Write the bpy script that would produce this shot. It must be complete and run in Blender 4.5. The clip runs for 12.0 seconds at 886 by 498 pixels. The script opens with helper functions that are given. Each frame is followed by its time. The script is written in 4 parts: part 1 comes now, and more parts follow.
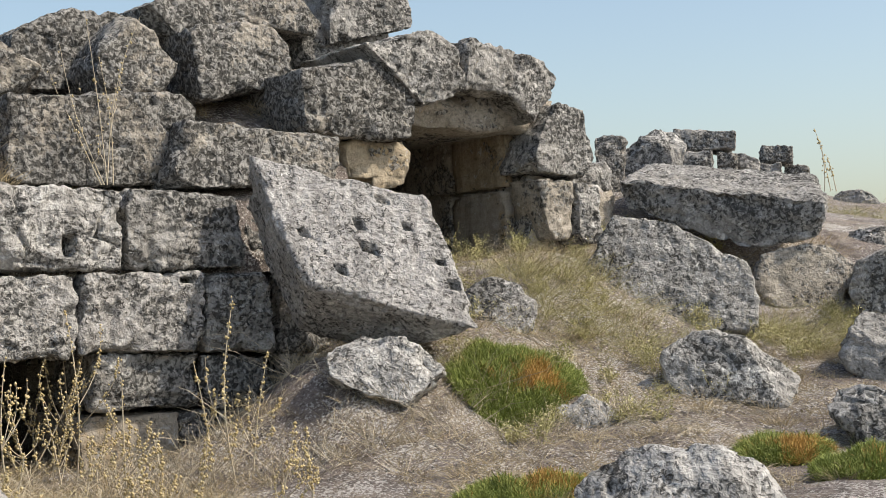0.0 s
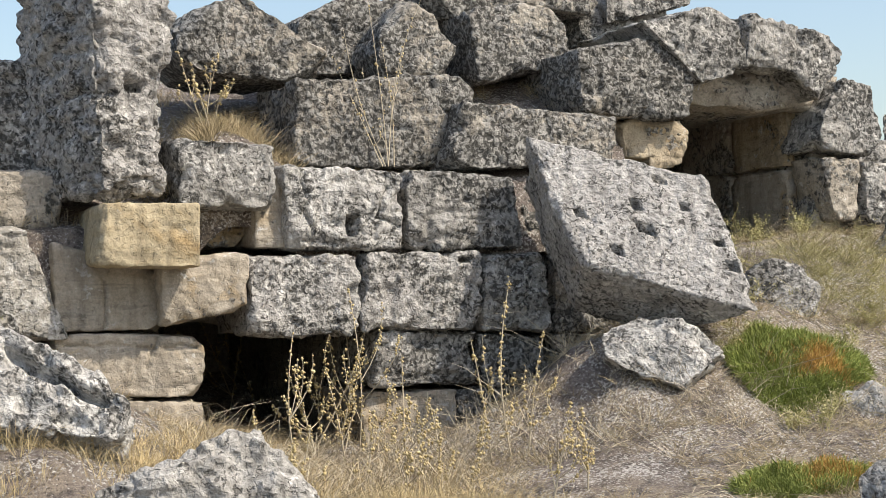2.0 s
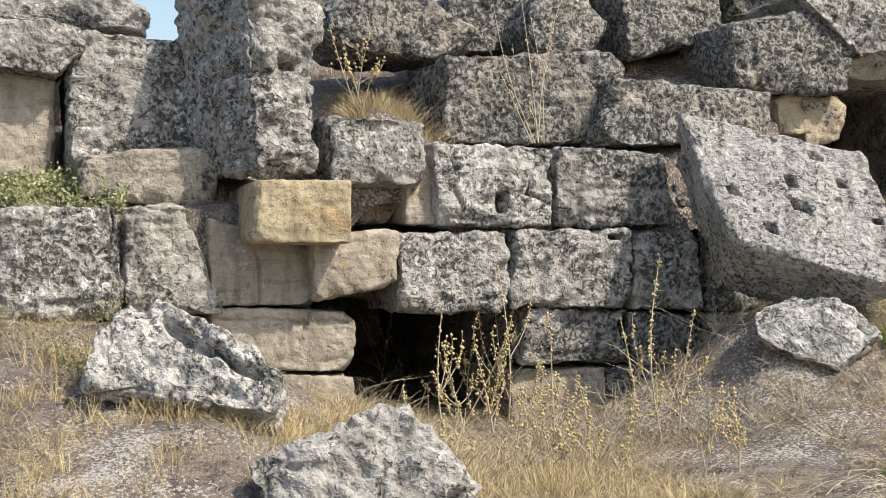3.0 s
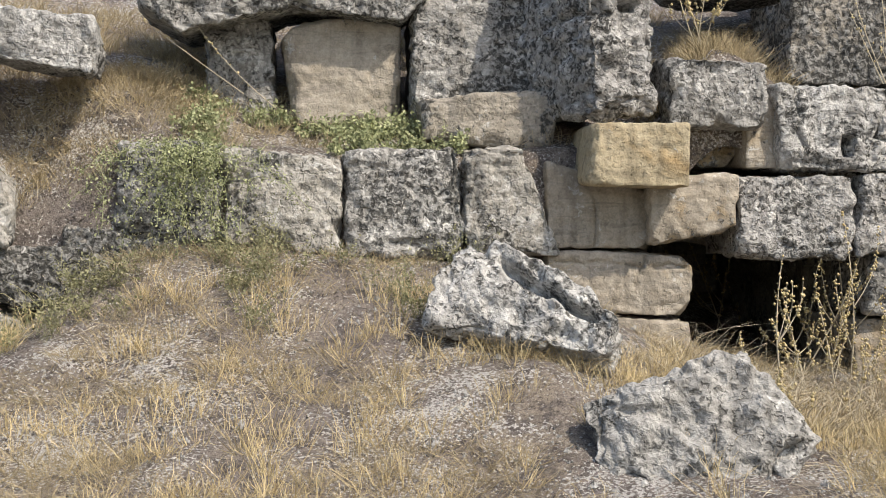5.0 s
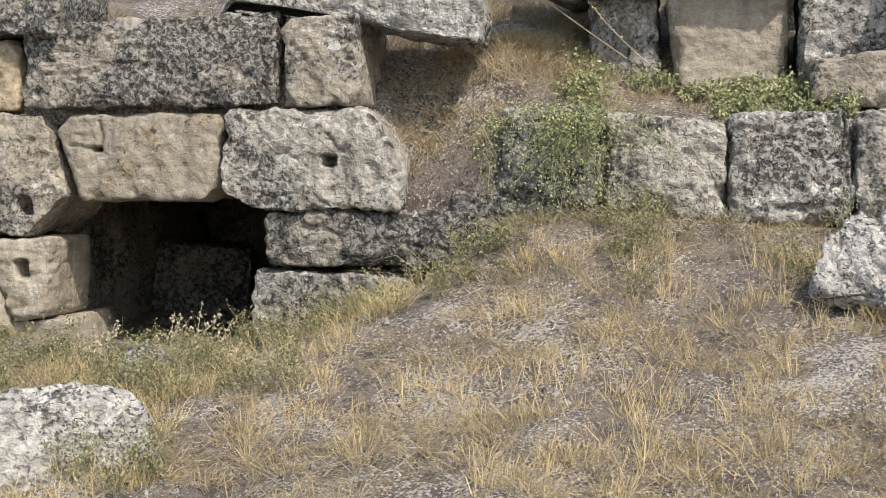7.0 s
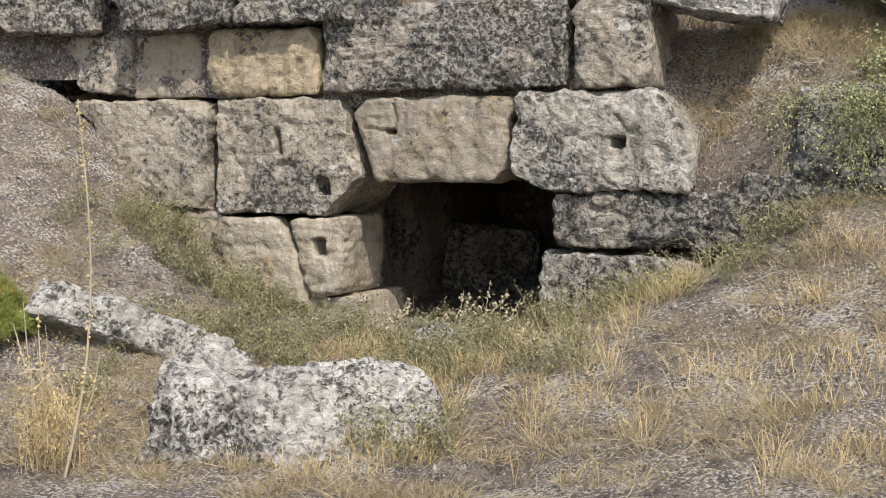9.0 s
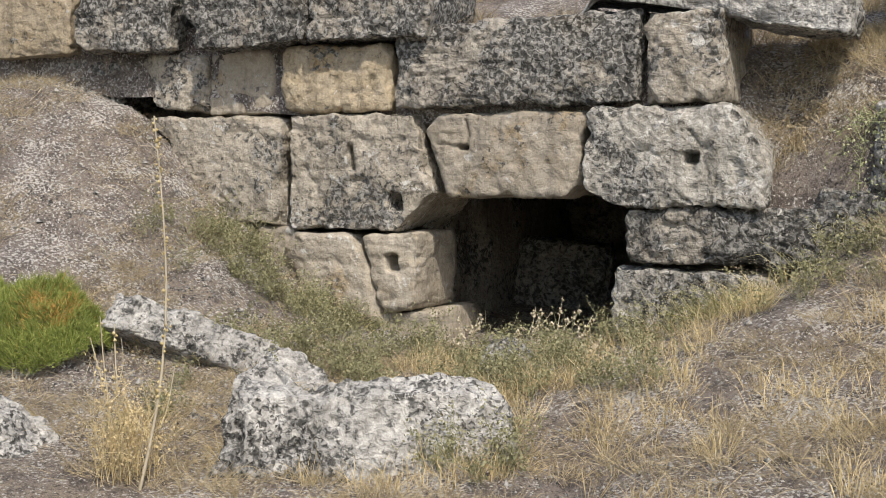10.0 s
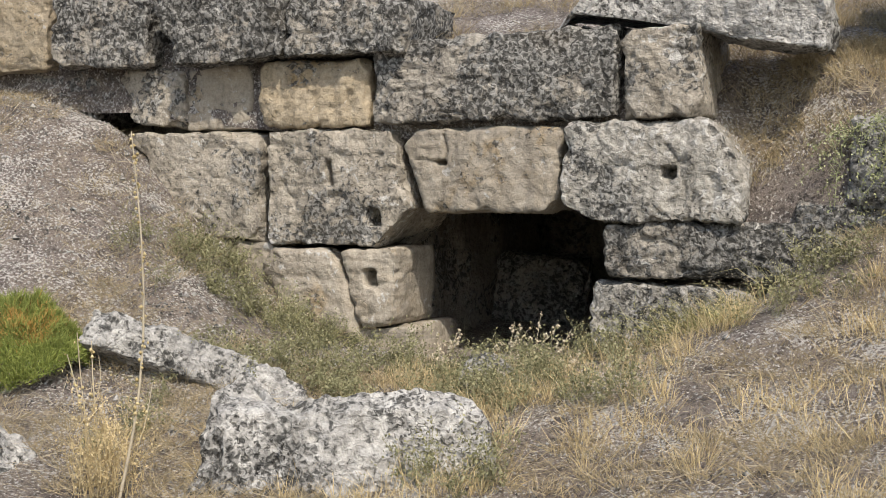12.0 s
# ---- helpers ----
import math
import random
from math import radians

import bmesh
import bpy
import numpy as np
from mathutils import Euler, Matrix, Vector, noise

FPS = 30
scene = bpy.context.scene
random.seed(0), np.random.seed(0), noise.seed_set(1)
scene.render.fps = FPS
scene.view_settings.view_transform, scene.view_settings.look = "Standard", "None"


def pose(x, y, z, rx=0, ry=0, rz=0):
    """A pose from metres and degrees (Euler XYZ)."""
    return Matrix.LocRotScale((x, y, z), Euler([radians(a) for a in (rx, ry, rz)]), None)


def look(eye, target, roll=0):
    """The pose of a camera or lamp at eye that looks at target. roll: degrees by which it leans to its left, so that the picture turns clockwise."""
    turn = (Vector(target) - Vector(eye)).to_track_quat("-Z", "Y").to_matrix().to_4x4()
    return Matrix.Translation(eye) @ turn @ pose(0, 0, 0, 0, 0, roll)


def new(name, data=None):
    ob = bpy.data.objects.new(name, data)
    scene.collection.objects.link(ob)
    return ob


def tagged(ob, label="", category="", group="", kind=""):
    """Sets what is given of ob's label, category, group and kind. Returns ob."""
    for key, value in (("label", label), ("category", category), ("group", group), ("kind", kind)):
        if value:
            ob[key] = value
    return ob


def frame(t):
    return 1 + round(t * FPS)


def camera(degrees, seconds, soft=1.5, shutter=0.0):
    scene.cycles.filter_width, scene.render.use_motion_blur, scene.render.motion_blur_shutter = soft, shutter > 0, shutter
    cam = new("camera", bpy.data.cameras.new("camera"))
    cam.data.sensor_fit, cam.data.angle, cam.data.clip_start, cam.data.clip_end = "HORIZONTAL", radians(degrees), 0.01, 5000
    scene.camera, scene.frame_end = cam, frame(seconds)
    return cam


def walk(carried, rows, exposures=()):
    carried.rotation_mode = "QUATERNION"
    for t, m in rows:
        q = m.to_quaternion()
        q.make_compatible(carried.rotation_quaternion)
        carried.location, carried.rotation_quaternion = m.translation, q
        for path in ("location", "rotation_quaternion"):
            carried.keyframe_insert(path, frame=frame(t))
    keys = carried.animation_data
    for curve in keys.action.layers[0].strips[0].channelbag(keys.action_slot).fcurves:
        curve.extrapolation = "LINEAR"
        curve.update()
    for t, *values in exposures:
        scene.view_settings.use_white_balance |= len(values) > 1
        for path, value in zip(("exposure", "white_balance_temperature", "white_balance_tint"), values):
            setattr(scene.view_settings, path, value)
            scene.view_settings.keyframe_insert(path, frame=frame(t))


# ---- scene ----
# a hand-held turn on the spot
cam = camera(34.3, 12.0, soft=0.6)
walk(cam, [
    (0.0, pose(0, 0, 1.6, 92.274, 1.625, -35.899)),
    (0.5, pose(0, 0, 1.6, 92.251, 1.576, -34.749)),
    (1.0, pose(0, 0, 1.6, 92.171, 1.398, -31.534)),
    (1.5, pose(0, 0, 1.6, 92.021, 1.221, -28.299)),
    (2.0, pose(0, 0, 1.6, 91.747, 1.041, -24.927)),
    (2.5, pose(0, 0, 1.6, 91.409, 0.901, -21.800)),
    (4.5, pose(0, 0, 1.6, 89.227, -0.091, -9.671)),
    (5.0, pose(0, 0, 1.6, 88.709, -0.117, -5.614)),
    (5.5, pose(0, 0, 1.6, 88.285, -0.108, -1.569)),
    (6.0, pose(0, 0, 1.6, 87.889, -0.016, 2.828)),
    (6.5, pose(0, 0, 1.6, 87.586, -0.019, 6.329)),
    (7.0, pose(0, 0, 1.6, 87.296, 0.016, 9.546)),
    (7.5, pose(0, 0, 1.6, 87.049, -0.057, 12.378)),
    (9.5, pose(0, 0, 1.6, 86.748, 0.038, 23.005)),
    (10.0, pose(0, 0, 1.6, 87.189, 0.024, 23.874)),
    (10.5, pose(0, 0, 1.6, 87.500, -0.000, 23.650)),
    (11.0, pose(0, 0, 1.6, 87.635, 0.006, 23.285)),
    (11.5, pose(0, 0, 1.6, 87.698, 0.099, 23.170)),
    (12.0, pose(0, 0, 1.6, 87.792, 0.164, 23.005)),
], [(0.0, 0.28, 6780, 9), (2.5, 0.49, 6800, 9), (5.5, 0.28, 6640, 9), (7.5, 0.22, 6640, 9), (10.0, 0.10, 6620, 9), (12.0, 0.10, 6620, 9)])

# ---- light ----
world = bpy.data.worlds.new("sky")
scene.world = world
world.use_nodes = True
wt = world.node_tree
sky = wt.nodes.new("ShaderNodeTexSky")
sky.sky_type, sky.sun_disc = "NISHITA", False
SUN = Vector((0.41, -0.50, 0.76)).normalized()
sky.sun_elevation = math.asin(SUN.z)
sky.sun_rotation = math.atan2(SUN.x, SUN.y)
sky.dust_density, sky.air_density, sky.ozone_density = 2.3, 1.15, 1.0
wt.links.new(sky.outputs[0], wt.nodes["Background"].inputs[0])
wt.nodes["Background"].inputs[1].default_value = 0.15
sun = new("sun", bpy.data.lights.new("sun", "SUN"))
sun.data.energy, sun.data.angle, sun.data.color = 3.3, radians(0.6), (1.0, 0.91, 0.79)
sun.matrix_world = look((0, 0, 30), Vector((0, 0, 30)) - SUN)


# ---- noise on arrays ----
def hash3(i, j, k, s):
    h = (i * 374761393 + j * 668265263 + k * 1274126177 + s * 974634777) & 0xFFFFFFFF
    h = ((h ^ (h >> 13)) * 1274126177) & 0xFFFFFFFF
    return ((h ^ (h >> 16)) & 0xFFFF) / 32767.5 - 1.0


def bumps(p, size, s=0):
    """Smooth noise, -1 to 1, with lumps of that size in metres."""
    q = p / size
    b = np.floor(q).astype(np.int64)
    f = q - b
    f = f * f * (3 - 2 * f)
    v = 0
    for dx in (0, 1):
        for dy in (0, 1):
            for dz in (0, 1):
                w = (f[:, 0] if dx else 1 - f[:, 0]) * (f[:, 1] if dy else 1 - f[:, 1]) * (f[:, 2] if dz else 1 - f[:, 2])
                v = v + w * hash3(b[:, 0] + dx, b[:, 1] + dy, b[:, 2] + dz, s)
    return v


# ---- materials ----
def material(name):
    m = bpy.data.materials.new(name)
    m.use_nodes = True
    t = m.node_tree
    return m, t, t.nodes["Principled BSDF"]


def node(t, kind, **inputs):
    n = t.nodes.new("ShaderNode" + kind)
    for key, value in inputs.items():
        n.inputs[key.replace("_", " ")].default_value = value
    return n


def noise_node(t, where, scale, detail=6.0, rough=0.6, distort=0.0):
    n = node(t, "TexNoise", Scale=scale, Detail=detail, Roughness=rough, Distortion=distort)
    t.links.new(where, n.inputs["Vector"])
    return n.outputs["Fac"]


def ramp(t, fac, *stops):
    r = t.nodes.new("ShaderNodeValToRGB")
    while len(r.color_ramp.elements) < len(stops):
        r.color_ramp.elements.new(0.5)
    for e, (at, c) in zip(r.color_ramp.elements, stops):
        e.position = at
        e.color = (c, c, c, 1) if isinstance(c, (int, float)) else (*c, 1)
    t.links.new(fac, r.inputs[0])
    return r.outputs[0]


def blend(t, fac, a, b, how="MIX"):
    m = t.nodes.new("ShaderNodeMix")
    m.data_type, m.blend_type = "RGBA", how
    for sock, v in ((m.inputs[0], fac), (m.inputs[6], a), (m.inputs[7], b)):
        if isinstance(v, bpy.types.NodeSocket):
            t.links.new(v, sock)
        else:
            sock.default_value = v if isinstance(v, (int, float)) else (*v, 1)
    return m.outputs[2]


def scaled(t, where, sx, sy, sz):
    n = node(t, "VectorMath")
    n.operation = "MULTIPLY"
    t.links.new(where, n.inputs[0])
    n.inputs[1].default_value = (sx, sy, sz)
    return n.outputs[0]


def mixed(t, *pairs):
    """Weighted sum of noises."""
    total = None
    for fac, weight in pairs:
        n = t.nodes.new("ShaderNodeMath")
        n.operation = "MULTIPLY_ADD"
        t.links.new(fac, n.inputs[0])
        n.inputs[1].default_value = weight
        n.inputs[2].default_value = 0.0
        if total is not None:
            t.links.new(total, n.inputs[2])
        total = n.outputs[0]
    return total


def stone(name, base, warm, lichen, white, ochre, pitted):
    """Weathered limestone: pale rock with bedding, dark lichen in broad patches, white crusts, ochre breaks, pits in swarms."""
    m, t, bsdf = material(name)
    geo = t.nodes.new("ShaderNodeTexCoord")
    info = t.nodes.new("ShaderNodeObjectInfo")
    shift = node(t, "VectorMath")
    shift.operation = "MULTIPLY_ADD"
    t.links.new(info.outputs["Random"], shift.inputs[0])
    shift.inputs[1].default_value = (37, 53, 71)
    t.links.new(geo.outputs["Object"], shift.inputs[2])
    at = shift.outputs[0]
    broad = noise_node(t, at, 1.5, 3, 0.55, 0.6)
    middle = noise_node(t, at, 6.5, 4, 0.58, 0.6)
    spots = noise_node(t, at, 22, 3, 0.56, 0.6)
    knobs = noise_node(t, at, 33, 2, 0.5, 0.7)
    grit = noise_node(t, at, 80, 2, 0.5)
    bedding = noise_node(t, scaled(t, at, 1.0, 1.0, 7.0), 3.0, 4, 0.58, 0.5)
    streak = noise_node(t, scaled(t, at, 6.0, 6.0, 0.7), 1.6, 4, 0.55, 0.3)
    # bare rock: warm and cool zones, bedding lines
    colour = blend(t, ramp(t, mixed(t, (middle, 0.6), (bedding, 0.4)), (0.42, 0.0), (0.58, 1.0)), base, warm)
    colour = blend(t, ramp(t, mixed(t, (broad, 0.75), (middle, 0.25)), (0.60 - ochre, 0.0), (0.70 - ochre, 1.0)), colour, (0.40, 0.29, 0.155))
    colour = blend(t, 0.6, colour, ramp(t, bedding, (0.34, 0.60), (0.42, 0.96), (0.64, 1.05)), "MULTIPLY")
    # dark lichen: spots gathered in broad patches with ragged rims
    crust = mixed(t, (broad, 0.56), (middle, 0.26), (spots, 0.34))
    dark = blend(t, ramp(t, knobs, (0.44, 0.0), (0.60, 1.0)), (0.08, 0.08, 0.077), (0.31, 0.305, 0.29))
    colour = blend(t, ramp(t, crust, (0.60 - lichen, 0.0), (0.635 - lichen, 0.9)), colour, dark)
    # white crusts
    scab = mixed(t, (noise_node(t, at, 3.6, 3, 0.55, 0.8), 0.42), (noise_node(t, at, 20, 4, 0.58, 0.7), 0.58))
    colour = blend(t, ramp(t, scab, (0.555 - white, 0.0), (0.60 - white, 0.85)), colour, (0.58, 0.57, 0.545))
    # pits in swarms, with the shade inside them put into the colour
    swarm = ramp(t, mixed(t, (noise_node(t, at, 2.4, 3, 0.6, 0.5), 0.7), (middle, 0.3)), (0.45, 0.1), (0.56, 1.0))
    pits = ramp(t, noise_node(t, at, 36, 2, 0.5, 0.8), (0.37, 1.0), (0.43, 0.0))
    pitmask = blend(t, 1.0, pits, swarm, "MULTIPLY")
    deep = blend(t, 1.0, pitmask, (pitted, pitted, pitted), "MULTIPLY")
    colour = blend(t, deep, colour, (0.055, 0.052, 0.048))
    colour = blend(t, 0.3, colour, ramp(t, grit, (0.34, 0.6), (0.66, 1.15)), "MULTIPLY")
    # knobbly crust: highlights on knobs and shade in hollows painted into the colour
    colour = blend(t, 0.12 + 0.5 * pitted, colour, ramp(t, knobs, (0.36, 0.42), (0.50, 0.97), (0.62, 1.28)), "MULTIPLY")
    # rain streaks, and each stone with a tone of its own
    colour = blend(t, 0.7, colour, ramp(t, streak, (0.36, 0.62), (0.50, 1.0)), "MULTIPLY")
    colour = blend(t, 1.0, colour, ramp(t, info.outputs["Random"], (0.0, 0.84), (1.0, 1.06)), "MULTIPLY")
    t.links.new(colour, bsdf.inputs["Base Color"])
    bsdf.inputs["Roughness"].default_value = 0.95
    bsdf.inputs["Specular IOR Level"].default_value = 0.15
    bump = node(t, "Bump", Strength=1.0, Distance=0.028 + 0.034 * pitted)
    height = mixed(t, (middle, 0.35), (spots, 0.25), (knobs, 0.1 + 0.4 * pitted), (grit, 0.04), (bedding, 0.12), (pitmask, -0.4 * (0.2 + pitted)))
    t.links.new(height, bump.inputs["Height"])
    t.links.new(bump.outputs[0], bsdf.inputs["Normal"])
    return m


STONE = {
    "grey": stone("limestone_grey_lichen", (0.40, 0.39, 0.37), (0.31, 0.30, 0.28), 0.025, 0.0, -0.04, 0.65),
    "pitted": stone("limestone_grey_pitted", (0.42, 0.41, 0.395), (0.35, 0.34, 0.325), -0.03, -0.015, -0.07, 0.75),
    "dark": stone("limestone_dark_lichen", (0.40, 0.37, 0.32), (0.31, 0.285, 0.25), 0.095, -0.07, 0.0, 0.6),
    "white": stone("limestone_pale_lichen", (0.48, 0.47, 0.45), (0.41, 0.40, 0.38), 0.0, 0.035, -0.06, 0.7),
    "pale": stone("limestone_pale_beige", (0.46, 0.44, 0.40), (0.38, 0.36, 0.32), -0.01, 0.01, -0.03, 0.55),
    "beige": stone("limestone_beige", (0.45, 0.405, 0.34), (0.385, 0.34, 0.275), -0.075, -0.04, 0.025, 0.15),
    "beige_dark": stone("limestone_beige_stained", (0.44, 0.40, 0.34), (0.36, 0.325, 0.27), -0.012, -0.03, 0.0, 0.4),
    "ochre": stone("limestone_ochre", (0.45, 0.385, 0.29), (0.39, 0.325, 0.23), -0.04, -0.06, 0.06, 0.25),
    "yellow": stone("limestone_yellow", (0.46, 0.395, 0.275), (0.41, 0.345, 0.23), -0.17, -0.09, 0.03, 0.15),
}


def soil():
    m, t, bsdf = material("dry_soil")
    at = t.nodes.new("ShaderNodeTexCoord").outputs["Object"]
    colour = blend(t, ramp(t, noise_node(t, at, 1.3, 5, 0.65), (0.40, 0.0), (0.60, 1.0)), (0.31, 0.27, 0.25), (0.39, 0.33, 0.265))
    colour = blend(t, ramp(t, noise_node(t, at, 7, 8, 0.75, 0.6), (0.47, 0.0), (0.58, 1.0)), colour, (0.185, 0.16, 0.148))
    crumbs = noise_node(t, at, 48, 5, 0.7, 0.5)
    colour = blend(t, ramp(t, crumbs, (0.40, 0.75), (0.46, 0.0)), colour, (0.10, 0.085, 0.075))
    swarm = mixed(t, (noise_node(t, at, 2.2, 4, 0.6), 0.35), (noise_node(t, at, 55, 4, 0.65), 0.65))
    colour = blend(t, ramp(t, swarm, (0.53, 0.0), (0.56, 1.0)), colour, (0.70, 0.67, 0.63))
    colour = blend(t, 1.0, colour, ramp(t, noise_node(t, at, 130, 4, 0.75), (0.34, 0.5), (0.64, 1.15)), "MULTIPLY")
    t.links.new(colour, bsdf.inputs["Base Color"])
    bsdf.inputs["Roughness"].default_value = 1.0
    bsdf.inputs["Specular IOR Level"].default_value = 0.1
    bump = node(t, "Bump", Strength=1.0, Distance=0.05)
    t.links.new(mixed(t, (noise_node(t, at, 20, 8, 0.8), 0.6), (crumbs, 0.4)), bump.inputs["Height"])
    t.links.new(bump.outputs[0], bsdf.inputs["Normal"])
    return m


SOIL = soil()


def mesh_of(name, verts, faces, mat, smooth=True):
    me = bpy.data.meshes.new(name)
    me.from_pydata(np.asarray(verts).tolist(), [], faces if isinstance(faces, list) else faces.tolist())
    if smooth:
        me.polygons.foreach_set("use_smooth", np.ones(len(me.polygons), bool))
    me.materials.append(mat)
    me.update()
    return me


# ---- ground ----
LIES = []


def lie(x, y, z):
    """The ground passes through this place."""
    LIES.append((x, y, z))


lie(-6.93, 8.50, 2.39)
lie(-6.16, 8.50, 2.10)
lie(-5.62, 8.40, 1.56)
lie(-5.12, 8.40, 1.18)
lie(-4.77, 8.40, 0.80)
lie(-4.43, 8.40, 0.63)
lie(-3.85, 8.40, 0.52)
lie(-3.23, 8.40, 0.50)
lie(-2.64, 8.40, 0.58)
lie(-2.14, 8.40, 0.64)
lie(-1.61, 8.40, 0.91)
lie(-1.42, 8.40, 1.11)
lie(-1.20, 8.45, 1.24)
lie(-7.06, 8.20, 2.29)
lie(-6.22, 7.20, 1.28)
lie(-5.64, 7.30, 1.18)
lie(-5.37, 6.20, 0.58)
lie(-4.40, 6.40, 0.48)
lie(-3.80, 7.20, 0.41)
lie(-2.34, 6.90, 0.48)
lie(-1.68, 7.80, 0.89)
lie(-1.14, 7.30, 0.73)
lie(-2.04, 6.00, 0.22)
lie(-3.24, 5.60, 0.20)
lie(-1.03, 8.40, 1.40)
lie(-0.38, 8.40, 1.38)
lie(0.23, 8.40, 1.35)
lie(0.95, 8.40, 1.33)
lie(1.55, 8.40, 1.22)
lie(-1.20, 7.40, 0.91)
lie(-0.04, 7.70, 1.01)
lie(-0.04, 6.70, 0.61)
lie(0.53, 7.20, 0.82)
lie(-0.96, 5.90, 0.40)
lie(0.17, 6.00, 0.38)
lie(0.94, 6.10, 0.35)
lie(1.16, 6.70, 0.71)
lie(1.78, 8.35, 1.01)
lie(2.21, 8.30, 0.81)
lie(2.81, 8.30, 0.59)
lie(3.36, 8.30, 0.59)
lie(3.95, 8.30, 0.72)
lie(4.56, 8.30, 0.89)
lie(1.56, 7.30, 0.76)
lie(2.83, 7.40, 0.50)
lie(4.19, 7.30, 0.61)
lie(1.20, 6.90, 0.91)
lie(4.55, 8.20, 1.09)
lie(4.54, 7.35, 1.14)
lie(4.85, 7.12, 1.03)
lie(5.30, 7.25, 1.19)
lie(4.29, 7.60, 0.97)
lie(4.53, 7.80, 1.31)
lie(5.68, 7.60, 1.44)
lie(5.98, 7.90, 1.45)
lie(6.45, 8.50, 1.89)
lie(7.11, 8.70, 1.99)
lie(7.25, 8.40, 1.89)
lie(6.67, 7.40, 1.19)
lie(5.46, 6.90, 0.77)
lie(4.06, 6.60, 0.66)
lie(4.74, 6.00, 0.60)
lie(7.42, 7.50, 1.32)
lie(6.81, 6.30, 0.84)
lie(5.90, 5.90, 0.83)
lie(7.51, 6.20, 0.98)
lie(8.89, 7.60, 1.26)
lie(5.27, 4.90, 0.63)
lie(6.61, 5.20, 0.72)
lie(13.72, 10.50, 2.38)
lie(15.62, 12.50, 2.72)
lie(17.02, 15.00, 3.26)
lie(0.00, 0.00, 0.05)
lie(-4.00, 2.00, -0.10)
lie(4.00, 2.00, 0.45)
lie(-3.00, 4.30, 0.05)
lie(0.00, 4.20, 0.12)
lie(3.00, 4.40, 0.50)
lie(5.00, 3.00, 0.70)
lie(-7.00, 4.00, 0.30)
lie(0.00, -6.00, 0.00)
lie(-8.00, -4.00, 0.00)
lie(8.00, -3.00, 0.60)
lie(-9.00, 7.00, 1.60)
lie(-12.00, 9.00, 2.60)
lie(14.00, 6.00, 2.00)
lie(12.00, 2.00, 1.40)
lie(18.00, 14.00, 3.00)
lie(14.00, 20.00, 3.20)
lie(-18.00, 2.00, 1.00)
lie(-7.00, 10.50, 1.50)
lie(-4.50, 10.50, 0.60)
lie(-3.30, 10.50, 0.45)
lie(-2.20, 10.50, 0.70)
lie(0.00, 10.50, 1.20)
lie(2.00, 10.50, 0.80)
lie(2.90, 10.50, 0.50)
lie(4.00, 10.50, 0.60)
lie(5.60, 10.50, 1.60)
lie(6.60, 10.80, 1.90)
lie(8.00, 10.50, 2.00)
lie(13.89, 13.20, 3.19)
lie(16.60, 14.30, 3.22)
lie(9.90, 10.40, 2.84)
lie(16.51, 13.50, 3.05)
lie(9.08, 10.00, 2.68)
LIES_AT = np.array(LIES)


def spline_weights(p, z):
    d = np.hypot(p[:, None, 0] - p[None, :, 0], p[:, None, 1] - p[None, :, 1])
    n = len(p)
    a = np.zeros((n + 3, n + 3))
    a[:n, :n] = d + np.eye(n) * -0.08
    a[:n, n], a[:n, n + 1:n + 3] = 1, p[:, :2]
    a[n, :n], a[n + 1:n + 3, :n] = 1, p[:, :2].T
    return np.linalg.solve(a, np.concatenate([z, np.zeros(3)]))


WEIGHTS = spline_weights(LIES_AT, LIES_AT[:, 2])


def spline(at, weights, x, y):
    n = len(at)
    d = np.hypot(x[:, None] - at[None, :, 0], y[:, None] - at[None, :, 1])
    return d @ weights[:n] + weights[n] + weights[n + 1] * x + weights[n + 2] * y


def ground_z(x, y):
    """Height of the ground, from arrays of x and y."""
    x, y = np.atleast_1d(np.asarray(x, float)), np.atleast_1d(np.asarray(y, float))
    cx, cy = np.clip(x, -18, 18), np.clip(y, -8, 20)
    z = spline(LIES_AT, WEIGHTS, cx, cy)
    far = np.hypot(x - cx, y - cy)
    z = z * np.exp(-far / 60) - far * 0.02
    p = np.stack([x, y, np.zeros_like(x)], 1)
    return z + bumps(p, 0.5, 3) * 0.03 + bumps(p, 0.16, 4) * 0.012


def sheet(name, xs, ys, zf, mat, yf=None, skirt=0.0):
    gx, gy = np.meshgrid(xs, ys)
    if yf:
        gy = yf(gx, gy)
    z = zf(gx.ravel(), gy.ravel())
    nx, ny = len(xs), len(ys)
    z[:nx] -= skirt * (np.abs(gx[0] - 6.75) > 1.3)
    i = np.arange(nx * ny).reshape(ny, nx)
    f = np.stack([i[:-1, :-1], i[:-1, 1:], i[1:, 1:], i[1:, :-1]], -1).reshape(-1, 4)
    return new(name, mesh_of(name, np.stack([gx.ravel(), gy.ravel(), z], 1), f, mat))


def steps(*runs):
    v = []
    for a, b, s in runs:
        v += list(np.arange(a, b, s))
    return np.array(v + [runs[-1][1]])


ground = sheet("ground", steps((-800, -100, 100), (-100, -20, 8), (-20, -9, 0.7), (-9, 11, 0.08), (11, 20, 0.5), (20, 100, 8), (100, 800, 100)),
               steps((-800, -100, 100), (-100, -8, 8), (-8, 3, 0.8), (3, 9, 0.07), (9, 20, 0.4), (20, 100, 8), (100, 800, 100)), ground_z, SOIL)
tagged(ground, "dry stony soil slope with thin yellow grass", "ground", kind="structure")


